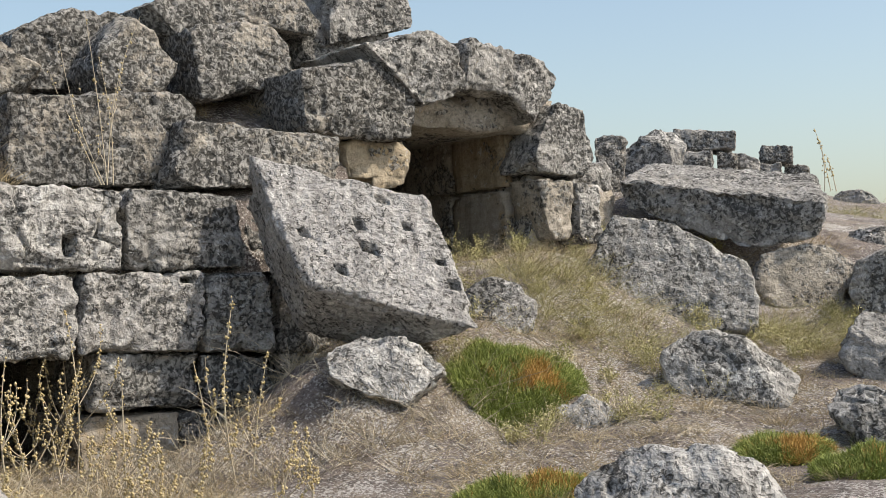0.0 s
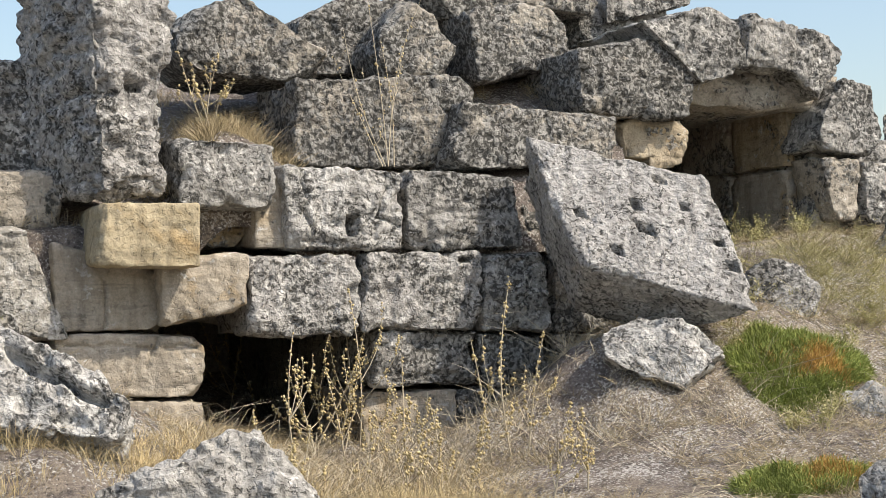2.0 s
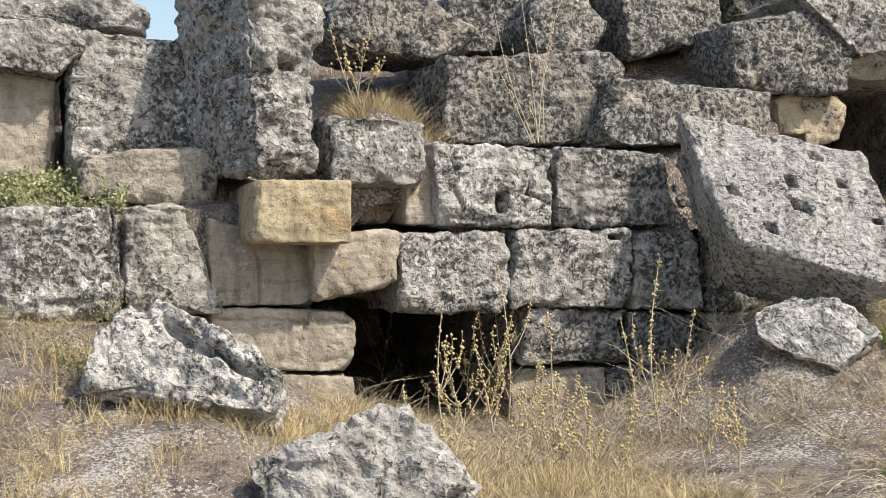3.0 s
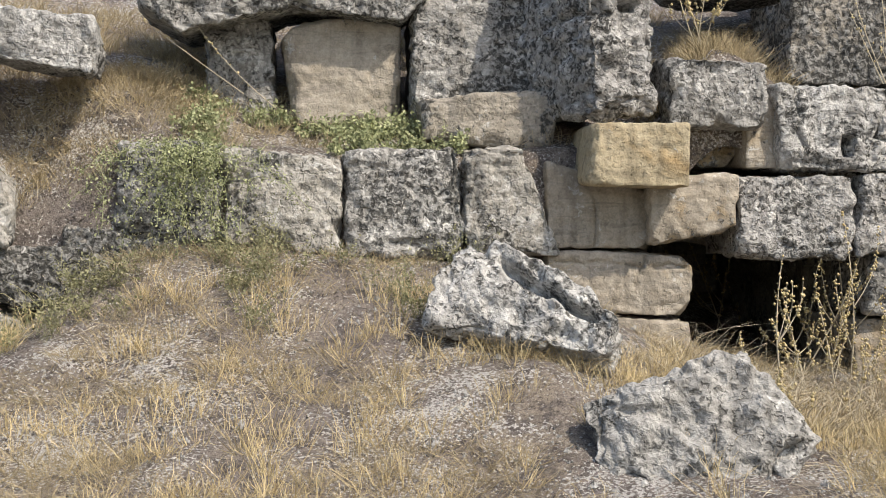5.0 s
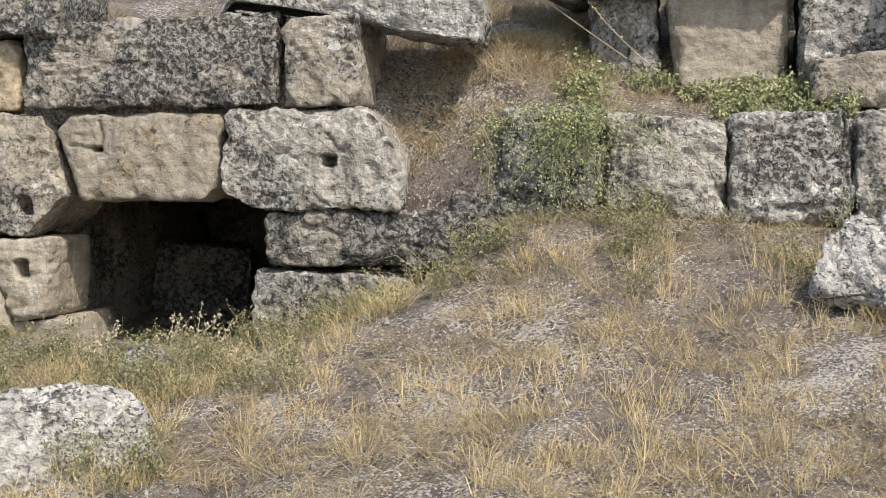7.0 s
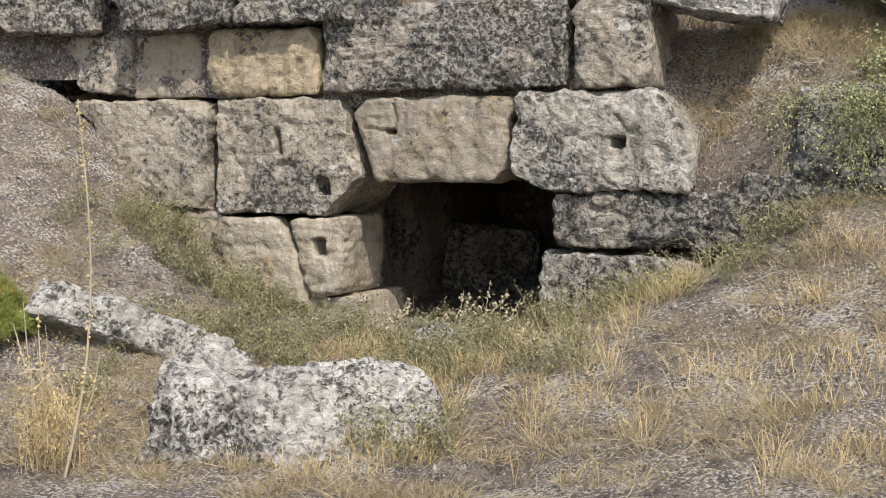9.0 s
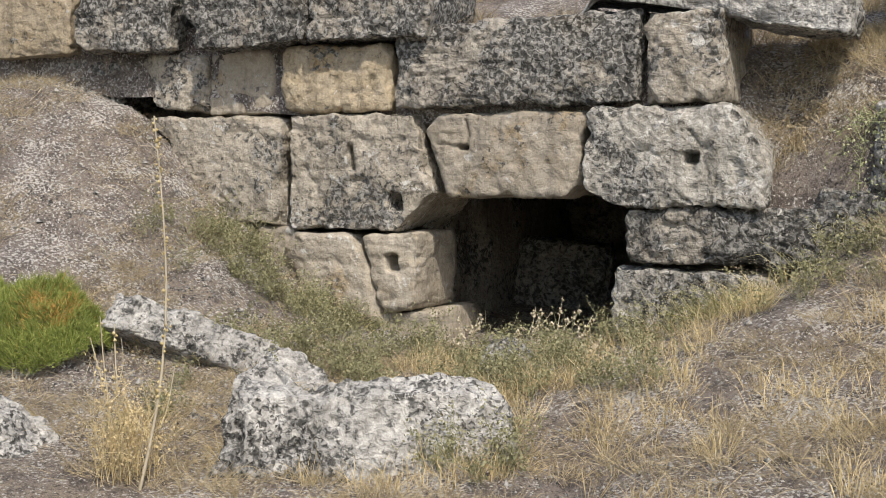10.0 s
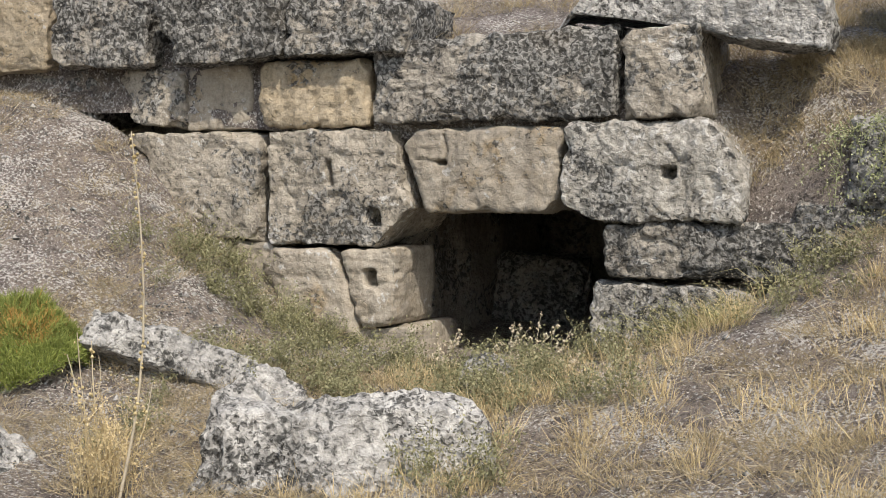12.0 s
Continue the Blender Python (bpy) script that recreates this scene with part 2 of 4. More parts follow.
# ---- the filled terrace behind the wall ----
LIES.clear()
lie(-14, 8.7, 2.9)
lie(-9, 8.7, 2.9)
lie(-7, 8.7, 2.75)
lie(-5.5, 8.7, 2.65)
lie(-4, 8.7, 2.45)
lie(-3, 8.7, 2.5)
lie(-2.1, 8.7, 2.45)
lie(-1.75, 8.65, 1.45)
lie(-1.2, 8.63, 1.72)
lie(-0.9, 8.7, 2.1)
lie(0, 8.8, 2.0)
lie(1, 8.8, 2.0)
lie(1.8, 8.8, 2.05)
lie(2.3, 8.8, 2.2)
lie(3, 8.9, 2.4)
lie(4, 8.9, 2.4)
lie(5, 8.9, 2.5)
lie(5.9, 9, 2.5)
lie(6.6, 9, 3.5)
lie(7.3, 9, 3.45)
lie(7.9, 9, 1.6)
lie(9, 9, 1.2)
lie(12, 9, 1.0)
lie(-9, 9.6, 3.1)
lie(-5, 9.6, 2.85)
lie(-2.5, 9.6, 2.75)
lie(-1.6, 9.6, 2.6)
lie(-0.5, 9.6, 2.45)
lie(1, 9.7, 2.3)
lie(2.3, 9.6, 2.6)
lie(3.2, 9.7, 2.9)
lie(4.5, 9.7, 3.0)
lie(5.6, 9.7, 3.35)
lie(6.6, 9.8, 3.5)
lie(7.4, 9.8, 3.45)
lie(8.3, 9.8, 1.9)
lie(10, 10, 1.2)
lie(-9, 11, 3.4)
lie(-4, 11, 3.4)
lie(-1, 11, 3.3)
lie(1, 11, 3.2)
lie(3, 11, 3.3)
lie(5, 11, 3.4)
lie(7, 11, 3.2)
lie(9, 11.5, 1.6)
lie(12, 12, 1.0)
lie(-9, 16, 3.8)
lie(-2, 16, 3.8)
lie(4, 16, 3.6)
lie(9, 17, 1.6)
lie(12, 17, 1.0)
lie(-0.4, 9.1, 2.2)
lie(0.6, 9.1, 2.15)
lie(1.4, 9.1, 2.15)
lie(-1.45, 8.9, 2.15)
lie(-1.1, 8.9, 2.4)
lie(2.5, 8.72, 2.7)
lie(2.8, 8.85, 2.6)
lie(2.6, 9.0, 2.7)
lie(3.1, 8.75, 2.3)
lie(3.5, 8.8, 2.3)
TERRACE_AT = np.array(LIES)
TERRACE_W = spline_weights(TERRACE_AT, TERRACE_AT[:, 2])


def terrace_z(x, y):
    cx, cy = np.clip(x, -14, 12), np.clip(y, 8, 18)
    far = np.hypot(x - cx, y - cy)
    p = np.stack([x, y, np.zeros_like(x)], 1)
    return spline(TERRACE_AT, TERRACE_W, cx, cy) - far * 0.15 + bumps(p, 0.5, 3) * 0.04 + bumps(p, 0.16, 4) * 0.015


def terrace_y(x, y):
    """The front edge steps back behind the arch."""
    return y + np.clip(1 - np.abs(x - 6.75) / 1.3, 0, 0.55) / 0.55 * 1.3 * np.exp(-(y - 8.62) / 1.5)


terrace = sheet("terrace", steps((-14, -8, 0.5), (-8, 8.6, 0.09), (8.6, 12, 0.4)), np.concatenate([[8.6], steps((8.62, 12, 0.09), (12, 40, 2))]), terrace_z, SOIL, terrace_y, 0.5)
tagged(terrace, "earth fill with dry grass behind the ruined wall", "ground", kind="structure")


# ---- stones ----
def stone_mesh(name, size, mat, cell=0.03, edge=0.03, rough=1.0, corners=None, cuts=(), hole=(), seed=0, back=1.0, graded=False, humps=(), gashes=()):
    """A block of the given size about its own middle: rounded, chipped and pitted. corners moves the front's corners,
    cuts are planes (normal, distance) that break pieces off, hole sinks sockets into the front."""
    a = np.array(size) / 2
    verts, faces = [], []
    count = 0

    def marks(axis):
        """Even steps, but along the depth of a wall stone wider towards its hidden back."""
        if axis == 1 and graded:
            return np.linspace(0, 1, max(5, int(size[1] / cell / 2.4)) + 1) ** 1.9 * 2 - 1
        return np.linspace(-1, 1, max(4, int(size[axis] / cell)) + 1)

    for axis in range(3):
        u, v = (axis + 1) % 3, (axis + 2) % 3
        for side in (-1, 1):
            gu, gv = np.meshgrid(marks(u), marks(v))
            nu, nv = gu.shape[1] - 1, gu.shape[0] - 1
            p = np.zeros((gu.size, 3))
            p[:, u], p[:, v], p[:, axis] = gu.ravel() * a[u], gv.ravel() * a[v], side * a[axis]
            i = np.arange(gu.size).reshape(nv + 1, nu + 1) + count
            f = np.stack([i[:-1, :-1], i[:-1, 1:], i[1:, 1:], i[1:, :-1]], -1).reshape(-1, 4)
            faces.append(f if side > 0 else f[:, ::-1])
            verts.append(p)
            count += gu.size
    p, f = np.concatenate(verts), np.concatenate(faces)
    key = np.round(p * 20000).astype(np.int64)
    _, first, inverse = np.unique(key, axis=0, return_index=True, return_inverse=True)
    p, f = p[first], inverse.reshape(-1)[f]
    flat = p / a
    # rounded arrises, worn unevenly
    s3 = np.array([seed * 3.7, seed * 1.9, seed * 5.3])
    e = np.clip(edge * (1 + 0.8 * bumps(p + s3, 0.25, 7)), 0.004, a.min() * 0.9)
    inner = np.clip(p, -(a - e[:, None]), a - e[:, None])
    d = p - inner
    n = d / np.maximum(np.linalg.norm(d, axis=1, keepdims=True), 1e-9)
    p = inner + n * e[:, None]
    # sockets in the front (-y)
    for hu, hv, ru, rv in hole:
        du = np.maximum(np.abs(flat[:, 0] - (hu * 2 - 1)) * a[0] / ru, np.abs(flat[:, 2] - (hv * 2 - 1)) * a[2] / rv) + 0.12 * bumps(p, 0.04, 17)
        dep = np.clip((1.2 - du) / 0.2, 0, 1) * (flat[:, 1] < -0.99)
        p[:, 1] += dep * min(0.2, a[1] * 1.5)
    if corners:
        # front outline: four corners and four mid-points may move
        u, v = flat[:, 0], flat[:, 2]
        lo, mid, hi = np.maximum(-u, 0), 1 - np.abs(u), np.maximum(u, 0)
        dn, lev, up = np.maximum(-v, 0), 1 - np.abs(v), np.maximum(v, 0)
        for c, (dx, dz) in corners.items():
            if len(c) == 2:
                k = (1 + (u if c[1] == "r" else -u)) / 2 * (1 + (v if c[0] == "t" else -v)) / 2
            else:
                k = {"t": mid * (up + 0.5 * lev), "b": mid * (dn + 0.5 * lev), "l": (lo + 0.5 * mid) * lev, "r": (hi + 0.5 * mid) * lev}[c]
            p[:, 0] += k * dx
            p[:, 2] += k * dz
    for hu, wide, rise in humps:
        # swellings and saddles along the top
        p[:, 2] += rise * np.exp(-((flat[:, 0] - hu) / wide) ** 2) * np.clip(flat[:, 2] + 0.3, 0, 1)
    for u0, v0, u1, v1, wide, sink in gashes:
        # cracks in the front, from one place to another
        g0, g1 = np.array([u0 * a[0], v0 * a[2]]), np.array([u1 * a[0], v1 * a[2]])
        xz = flat[:, [0, 2]] * a[[0, 2]] + 0.02 * np.stack([bumps(p + s3, 0.09, 41), bumps(p + s3, 0.09, 42)], 1)
        k = np.clip((xz - g0) @ (g1 - g0) / ((g1 - g0) @ (g1 - g0)), 0, 1)
        far = np.linalg.norm(xz - g0 - k[:, None] * (g1 - g0), axis=1)
        p[:, 1] += sink * np.clip(1.4 - far / wide, 0, 1) * (flat[:, 1] < -0.99)
    p[:, [0, 2]] *= (1 + (back - 1) * (flat[:, 1:2] + 1) / 2)
    for nrm, dist in cuts:
        nrm = np.array(nrm) / np.linalg.norm(nrm)
        over = p @ nrm - dist - bumps(p + s3, 0.3, 11) * 0.03
        p = p - np.maximum(over, 0)[:, None] * nrm
    q = p + s3
    wear = 0.018 * bumps(q, 0.35, 1) + 0.014 * bumps(q, 0.12, 2) + 0.010 * bumps(q, 0.055, 5) + 0.011 * bumps(q, 0.03, 6)
    layer = bumps(q * (0.6, 0.6, 3.0), 0.22, 19)
    wear = wear - 0.02 * np.maximum(np.abs(layer) * -6 + 1, 0) * (bumps(q, 0.3, 23) > 0.1)
    pits = np.maximum(bumps(q, 0.09, 9) - 0.40, 0) * 0.06 + np.maximum(bumps(q, 0.04, 29) - 0.45, 0) * 0.035 * (bumps(q, 0.4, 31) > -0.1)
    near = np.clip(1 - np.sort(a - np.abs(flat * a), axis=1)[:, 1] / 0.12, 0, 1)
    chips = np.maximum(bumps(q, 0.16, 13) - 0.05, 0) * near * 0.10 + np.maximum(bumps(q, 0.07, 15) - 0.1, 0) * near * 0.035
    c = -p / np.maximum(np.linalg.norm(p, axis=1, keepdims=True), 1e-6)
    p = p + n * (rough * (wear - pits))[:, None] + c * (rough * chips)[:, None]
    return mesh_of(name, p, f, mat)


# ---- plants ----
def leafy(name, low, high, gloss=0.6):
    """Thin plant matter whose colour changes from piece to piece."""
    m, t, bsdf = material(name)
    geo = t.nodes.new("ShaderNodeNewGeometry")
    colour = blend(t, geo.outputs["Random Per Island"], low, high)
    at = t.nodes.new("ShaderNodeTexCoord").outputs["Object"]
    colour = blend(t, 0.6, colour, ramp(t, noise_node(t, at, 4, 4, 0.6), (0.35, 0.55), (0.65, 1.0)), "MULTIPLY")
    t.links.new(colour, bsdf.inputs["Base Color"])
    bsdf.inputs["Roughness"].default_value = gloss
    bsdf.inputs["Specular IOR Level"].default_value = 0.2
    return m


STRAW = leafy("dry_straw", (0.33, 0.26, 0.15), (0.60, 0.50, 0.32))
PALE_STRAW = leafy("bleached_straw", (0.42, 0.36, 0.26), (0.68, 0.60, 0.46))
MEADOW = leafy("yellow_green_grass", (0.30, 0.29, 0.11), (0.62, 0.56, 0.30))
CUSHION = leafy("cushion_green", (0.15, 0.20, 0.045), (0.40, 0.44, 0.13))
VINE = leafy("creeper_green", (0.22, 0.25, 0.115), (0.50, 0.52, 0.30))
GOLD = leafy("golden_grass", (0.48, 0.37, 0.19), (0.80, 0.66, 0.40))
WEED = leafy("grey_green_weed", (0.17, 0.175, 0.09), (0.40, 0.38, 0.22))
RUST = leafy("withered_rust", (0.44, 0.25, 0.07), (0.66, 0.44, 0.15))
BUD = leafy("dry_bud", (0.46, 0.36, 0.17), (0.74, 0.62, 0.36))
RNG = np.random.default_rng(7)


def blades(name, root, tip, width, mat, bend=0.25):
    """One mesh of tapered, bent blades from root to tip (arrays of places)."""
    n = len(root)
    way = tip - root
    side = np.cross(way, RNG.normal(size=(n, 3)))
    side /= np.maximum(np.linalg.norm(side, axis=1, keepdims=True), 1e-6)
    side *= (np.asarray(width) * 0.5).reshape(-1, 1)
    length = np.linalg.norm(way, axis=1, keepdims=True)
    mid = root + way * 0.55 + RNG.normal(size=(n, 3)) * length * bend * 0.35 + np.array([0, 0, 1]) * length * bend * 0.3
    v = np.stack([root - side, root + side, mid + side * 0.8, mid - side * 0.8, tip], 1).reshape(-1, 3)
    i = np.arange(n)[:, None] * 5
    f = (i + np.array([0, 1, 2, 3])).tolist() + (i + np.array([3, 2, 4])).tolist()
    return mesh_of(name, v, f, mat, False)


def leaves(name, at, size, mat):
    """One mesh of small pointed leaves at the given places."""
    n = len(at)
    a = RNG.normal(size=(n, 3))
    a /= np.linalg.norm(a, axis=1, keepdims=True)
    c = np.cross(a, RNG.normal(size=(n, 3)))
    c /= np.linalg.norm(c, axis=1, keepdims=True)
    s = (np.asarray(size) * RNG.uniform(0.6, 1.3, n)).reshape(-1, 1)
    v = np.stack([at, at + a * s * 0.5 + c * s * 0.32, at + a * s, at + a * s * 0.5 - c * s * 0.32], 1).reshape(-1, 3)
    f = (np.arange(n)[:, None] * 4 + np.arange(4)).tolist()
    return mesh_of(name, v, f, mat, False)


def tube(points, radii, sides=5):
    """Vertices and faces of a thin round stem along the points."""
    p = np.asarray(points)
    d = np.gradient(p, axis=0)
    d /= np.linalg.norm(d, axis=1, keepdims=True)
    u = np.cross(d, [0.31, 0.22, 0.9])
    u /= np.maximum(np.linalg.norm(u, axis=1, keepdims=True), 1e-6)
    w = np.cross(d, u)
    a = np.arange(sides) * 2 * np.pi / sides
    ring = p[:, None] + np.asarray(radii)[:, None, None] * (np.cos(a)[None, :, None] * u[:, None] + np.sin(a)[None, :, None] * w[:, None])
    f = []
    for k in range(len(p) - 1):
        for s in range(sides):
            f.append([k * sides + s, k * sides + (s + 1) % sides, (k + 1) * sides + (s + 1) % sides, (k + 1) * sides + s])
    return ring.reshape(-1, 3), f


def join(pieces):
    v, f, n = [], [], 0
    for pv, pf in pieces:
        v.append(pv)
        f += [[k + n for k in q] for q in pf]
        n += len(pv)
    return np.concatenate(v), f


def part(name, me, parent, label=""):
    ob = new(name, me)
    ob.parent = parent
    if label:
        ob["label"] = label
    return ob


def nugget(at, r):
    """A small lumpy bud or pebble: a jittered octahedron."""
    v = np.array([[1, 0, 0], [-1, 0, 0], [0, 1, 0], [0, -1, 0], [0, 0, 1], [0, 0, -1]], float) * RNG.uniform(0.6, 1.2, (6, 1)) * r + at
    return v, [[0, 2, 4], [2, 1, 4], [1, 3, 4], [3, 0, 4], [2, 0, 5], [1, 2, 5], [3, 1, 5], [0, 3, 5]]


def dry_stalk(x, y, z, dx, dy, dz, side=3, buds=44, thick=0.006, mat=None, size=0.010, bud=None, label="tall dry straw-coloured flower stalk with withered buds"):
    """A dead mullein-like stalk: stem, side shoots and withered buds; dx, dy, dz lead from foot to top."""
    thing = new("dry_flower_stalk")
    thing.matrix_world = pose(x, y, z - 0.03)
    top = np.array([dx, dy, dz])
    h = np.linalg.norm(top)
    s = np.linspace(0, 1, 9)[:, None]
    sway = RNG.normal(size=3) * 0.035 * h
    main = top * s + np.sin(s * np.pi) * sway
    shoots = [(main, 0.25)]
    for k in range(side):
        a = int(RNG.integers(1, 5))
        w = RNG.normal(size=3) * (0.16, 0.16, 0.05) * h
        end = main[a] + w + top * RNG.uniform(0.25, 0.5)
        q = np.linspace(0, 1, 6)[:, None]
        shoots.append((main[a] * (1 - q) + end * q + np.sin(q * np.pi) * w * 0.3, 0.3))
    for i, (p, low) in enumerate(shoots):
        stem = part("side_shoot" if i else "stem", mesh_of("stem", *tube(p, np.linspace(thick, thick * 0.4, len(p)) * (0.6 if i else 1)), PALE_STRAW if mat is None else mat), thing)
        knobs = []
        for k in range(buds // 2 if i else buds):
            u = RNG.uniform(low, 1) * (len(p) - 1)
            a = min(int(u), len(p) - 2)
            at = p[a] + (p[a + 1] - p[a]) * (u - a) + RNG.normal(size=3) * size * 0.8
            knobs.append(nugget(at, size * RNG.uniform(0.6, 1.3)))
        if knobs:
            part("flower_spike", mesh_of("flower_spike", *join(knobs), bud or BUD), stem, "withered ochre flower spike")["kind"] = "stuff"
    tagged(thing, label, "plant", "dry stalks")
    return thing


def cushion(x, y, z, w, d, h, rust=0.2, label="low bright green cushion shrub with rusty withered patches"):
    """A dense cushion of fine upright shoots, part of it withered."""
    thing = new("cushion_shrub")
    thing.matrix_world = pose(x, y, z)
    n = int(34000 * w)
    r, a = np.sqrt(RNG.uniform(0, 1, n)), RNG.uniform(0, 2 * np.pi, n)
    px, py = r * np.cos(a) * w / 2, r * np.sin(a) * d / 2
    q = np.stack([px, py, np.zeros(n)], 1)
    rim = np.sqrt(np.maximum(1 - (r * (0.92 + 0.14 * bumps(q + x * 9, 0.2, 3))) ** 2, 0.01))
    gz = ground_z(px + x, py + y) - z
    lump = 0.72 + 0.30 * bumps(q + x * 5, 0.14, 8) + 0.22 * bumps(q + x * 5, 0.06, 9)
    up = np.stack([px / w * 1.6, py / d * 1.6, 0.35 + rim], 1)
    up /= np.linalg.norm(up, axis=1, keepdims=True)
    root = np.stack([px * 0.93, py * 0.93, gz - 0.03 + rim * h * lump * RNG.uniform(0.75, 1.0, n)], 1)
    tip = root + up * RNG.uniform(0.012, 0.04, (n, 1)) + RNG.normal(size=(n, 3)) * 0.02
    spot = np.hypot((px - 0.08 * w) / (w / 2), (py + 0.1 * d) / (d / 2)) + 0.55 * bumps(q + x * 3, 0.14, 21)
    dead = spot + RNG.normal(size=n) * 0.22 < rust * 1.5
    for name, pick, mat in (("foliage", ~dead, CUSHION), ("withered_foliage", dead, RUST)):
        if pick.sum() > 10:
            part(name, blades(name, root[pick], tip[pick], 0.0045, mat, 0.35), thing, "rusty withered shoots" if name[0] == "w" else "")
    tagged(thing, label, "shrub", "cushion shrubs")
    return thing


wall = new("wall_north")
tagged(wall, "ruined ancient wall of weathered limestone blocks", "wall", kind="structure")
COUNT = [0]


def block(x, z, w, h, out, deep, kind="grey", hole=(), cuts=(), edge=0.016, gashes=(), **corners):
    """An ashlar of the wall; its front stands out metres before the wall's face. cuts: (side, up, depth), broken corners seen from the front."""
    COUNT[0] += 1
    pick = random.Random(COUNT[0] * 7)
    planes = []
    for sx, sz, sy, depth in [(*c, 0.0, d) for *c, d in cuts] + [(pick.choice((-1, 1)), pick.choice((-1, 1)), -pick.uniform(0.3, 1.2), pick.uniform(0.02, 0.07)) for k in range(3)]:
        n = Vector((sx, sy, sz)).normalized()
        planes.append((tuple(n), (abs(n.x) * w + abs(n.y) * deep + abs(n.z) * h) / 2 - depth))
    rough = {"beige": 0.5, "ochre": 0.6, "yellow": 0.4, "beige_dark": 0.7}.get(kind, 0.9)
    ob = new("stone_block", stone_mesh("stone_block", (w - 0.006, deep, h - 0.006), STONE[kind], 0.014, edge, rough, corners, planes, hole, COUNT[0], graded=True, gashes=gashes))
    ob.matrix_world = pose(x, 8.5 - out + deep / 2, z)
    ob.parent = wall
    return ob


def rock(x, y, z, w, d, h, kind="grey", turn=(0, 0, 0), edge=0.03, cuts=(), hole=(), cell=0.018, rough=0.95, back=0.88, facets=4, humps=(), gashes=(), label="weathered limestone boulder fallen on the dry slope", **corners):
    COUNT[0] += 1
    pick = random.Random(COUNT[0])
    cuts = list(cuts)
    for k in range(facets):
        # broken faces towards the upper front
        n = Vector((pick.uniform(-0.8, 0.8), -1, pick.uniform(-0.1, 1.1))).normalized()
        reach = (abs(n.x) * w + abs(n.y) * d + abs(n.z) * h) / 2
        cuts.append((tuple(n), reach * pick.uniform(0.66, 0.88)))
    ob = new("fallen_stone", stone_mesh("fallen_stone", (w, d, h), STONE[kind], cell, edge, rough, corners, cuts, hole, COUNT[0], back, False, humps, gashes))
    ob.matrix_world = pose(x, y, z, *turn)
    tagged(ob, label, "stone", "fallen stones")
    return ob


def backing(x0, x1, z0, z1, y0=9.25, y1=9.7):
    """Rubble core behind the facing."""
    COUNT[0] += 1
    ob = new("rubble_core", stone_mesh("rubble_core", (x1 - x0, y1 - y0, z1 - z0), STONE["beige_dark"], 0.1, 0.03, 2.0, None, (), (), COUNT[0]))
    ob.matrix_world = pose((x0 + x1) / 2, (y0 + y1) / 2, (z0 + z1) / 2)
    ob.parent = wall


backing(-9.0, -4.15, -0.2, 2.45)
backing(-2.45, -1.95, -0.2, 2.4)
backing(-1.95, 2.25, -0.2, 1.4)
backing(-4.15, -2.45, 1.65, 2.5)
backing(3.55, 5.75, 0.0, 2.5)
backing(2.25, 3.55, 1.42, 2.5)
backing(7.5, 8.6, 0.5, 2.6)
# chamber walls and roofs behind the three openings
for cx0, cx1, cz0, cz1 in ((-4.15, -2.45, -0.1, 1.75), (2.25, 3.55, 0.0, 1.5), (5.75, 7.5, 1.2, 3.0)):
    backing(cx0 - 0.3, cx0, cz0, cz1, 9.1, 12.4)
    backing(cx1, cx1 + 0.3, cz0, cz1, 9.1, 12.4)
    backing(cx0, cx1, cz0, cz1, 12.0, 12.5)
    backing(cx0 - 0.3, cx1 + 0.3, cz1, cz1 + 0.3, 9.1, 12.5)
# upper course, weathered dark
block(-6.19, 2.76, 0.81, 0.53, 0.12, 0.8, "dark", tl=(0.01, 0.02), tr=(-0.00, -0.02), br=(0.00, -0.01), bl=(-0.01, 0.01))
block(-5.17, 2.73, 0.95, 0.48, 0.16, 0.8, "dark", tl=(-0.10, 0.03), tr=(0.00, -0.03), br=(-0.00, 0.02), bl=(0.10, -0.02))
block(-4.24, 2.70, 0.89, 0.39, 0.14, 0.8, "dark", tl=(-0.00, 0.04), tr=(0.04, -0.04), br=(-0.04, -0.01))
# second course
block(-6.57, 2.32, 0.43, 0.39, -0.10, 0.7, "dark", tl=(-0.21, 0.00), bl=(0.21, -0.01))
block(-5.85, 2.28, 0.53, 0.42, -0.06, 0.7, "beige_dark", edge=0.04, tl=(-0.07, 0.01), br=(0.00, -0.02), bl=(0.07, 0.02))
block(-5.33, 2.27, 0.54, 0.45, -0.10, 0.7, "beige")
block(-4.56, 2.27, 0.84, 0.45, 0.00, 0.7, "ochre", edge=0.03, tl=(-0.02, 0.00), bl=(0.02, -0.00))
block(-3.27, 2.33, 1.66, 0.55, 0.05, 0.8, "dark", tl=(-0.00, -0.02), t=(0.03, 0.00), tr=(-0.01, 0.02), b=(0.03, 0.00))
block(-2.17, 2.33, 0.51, 0.56, 0.05, 0.9, "beige_dark", tr=(-0.02, -0.01), br=(0.02, -0.00))
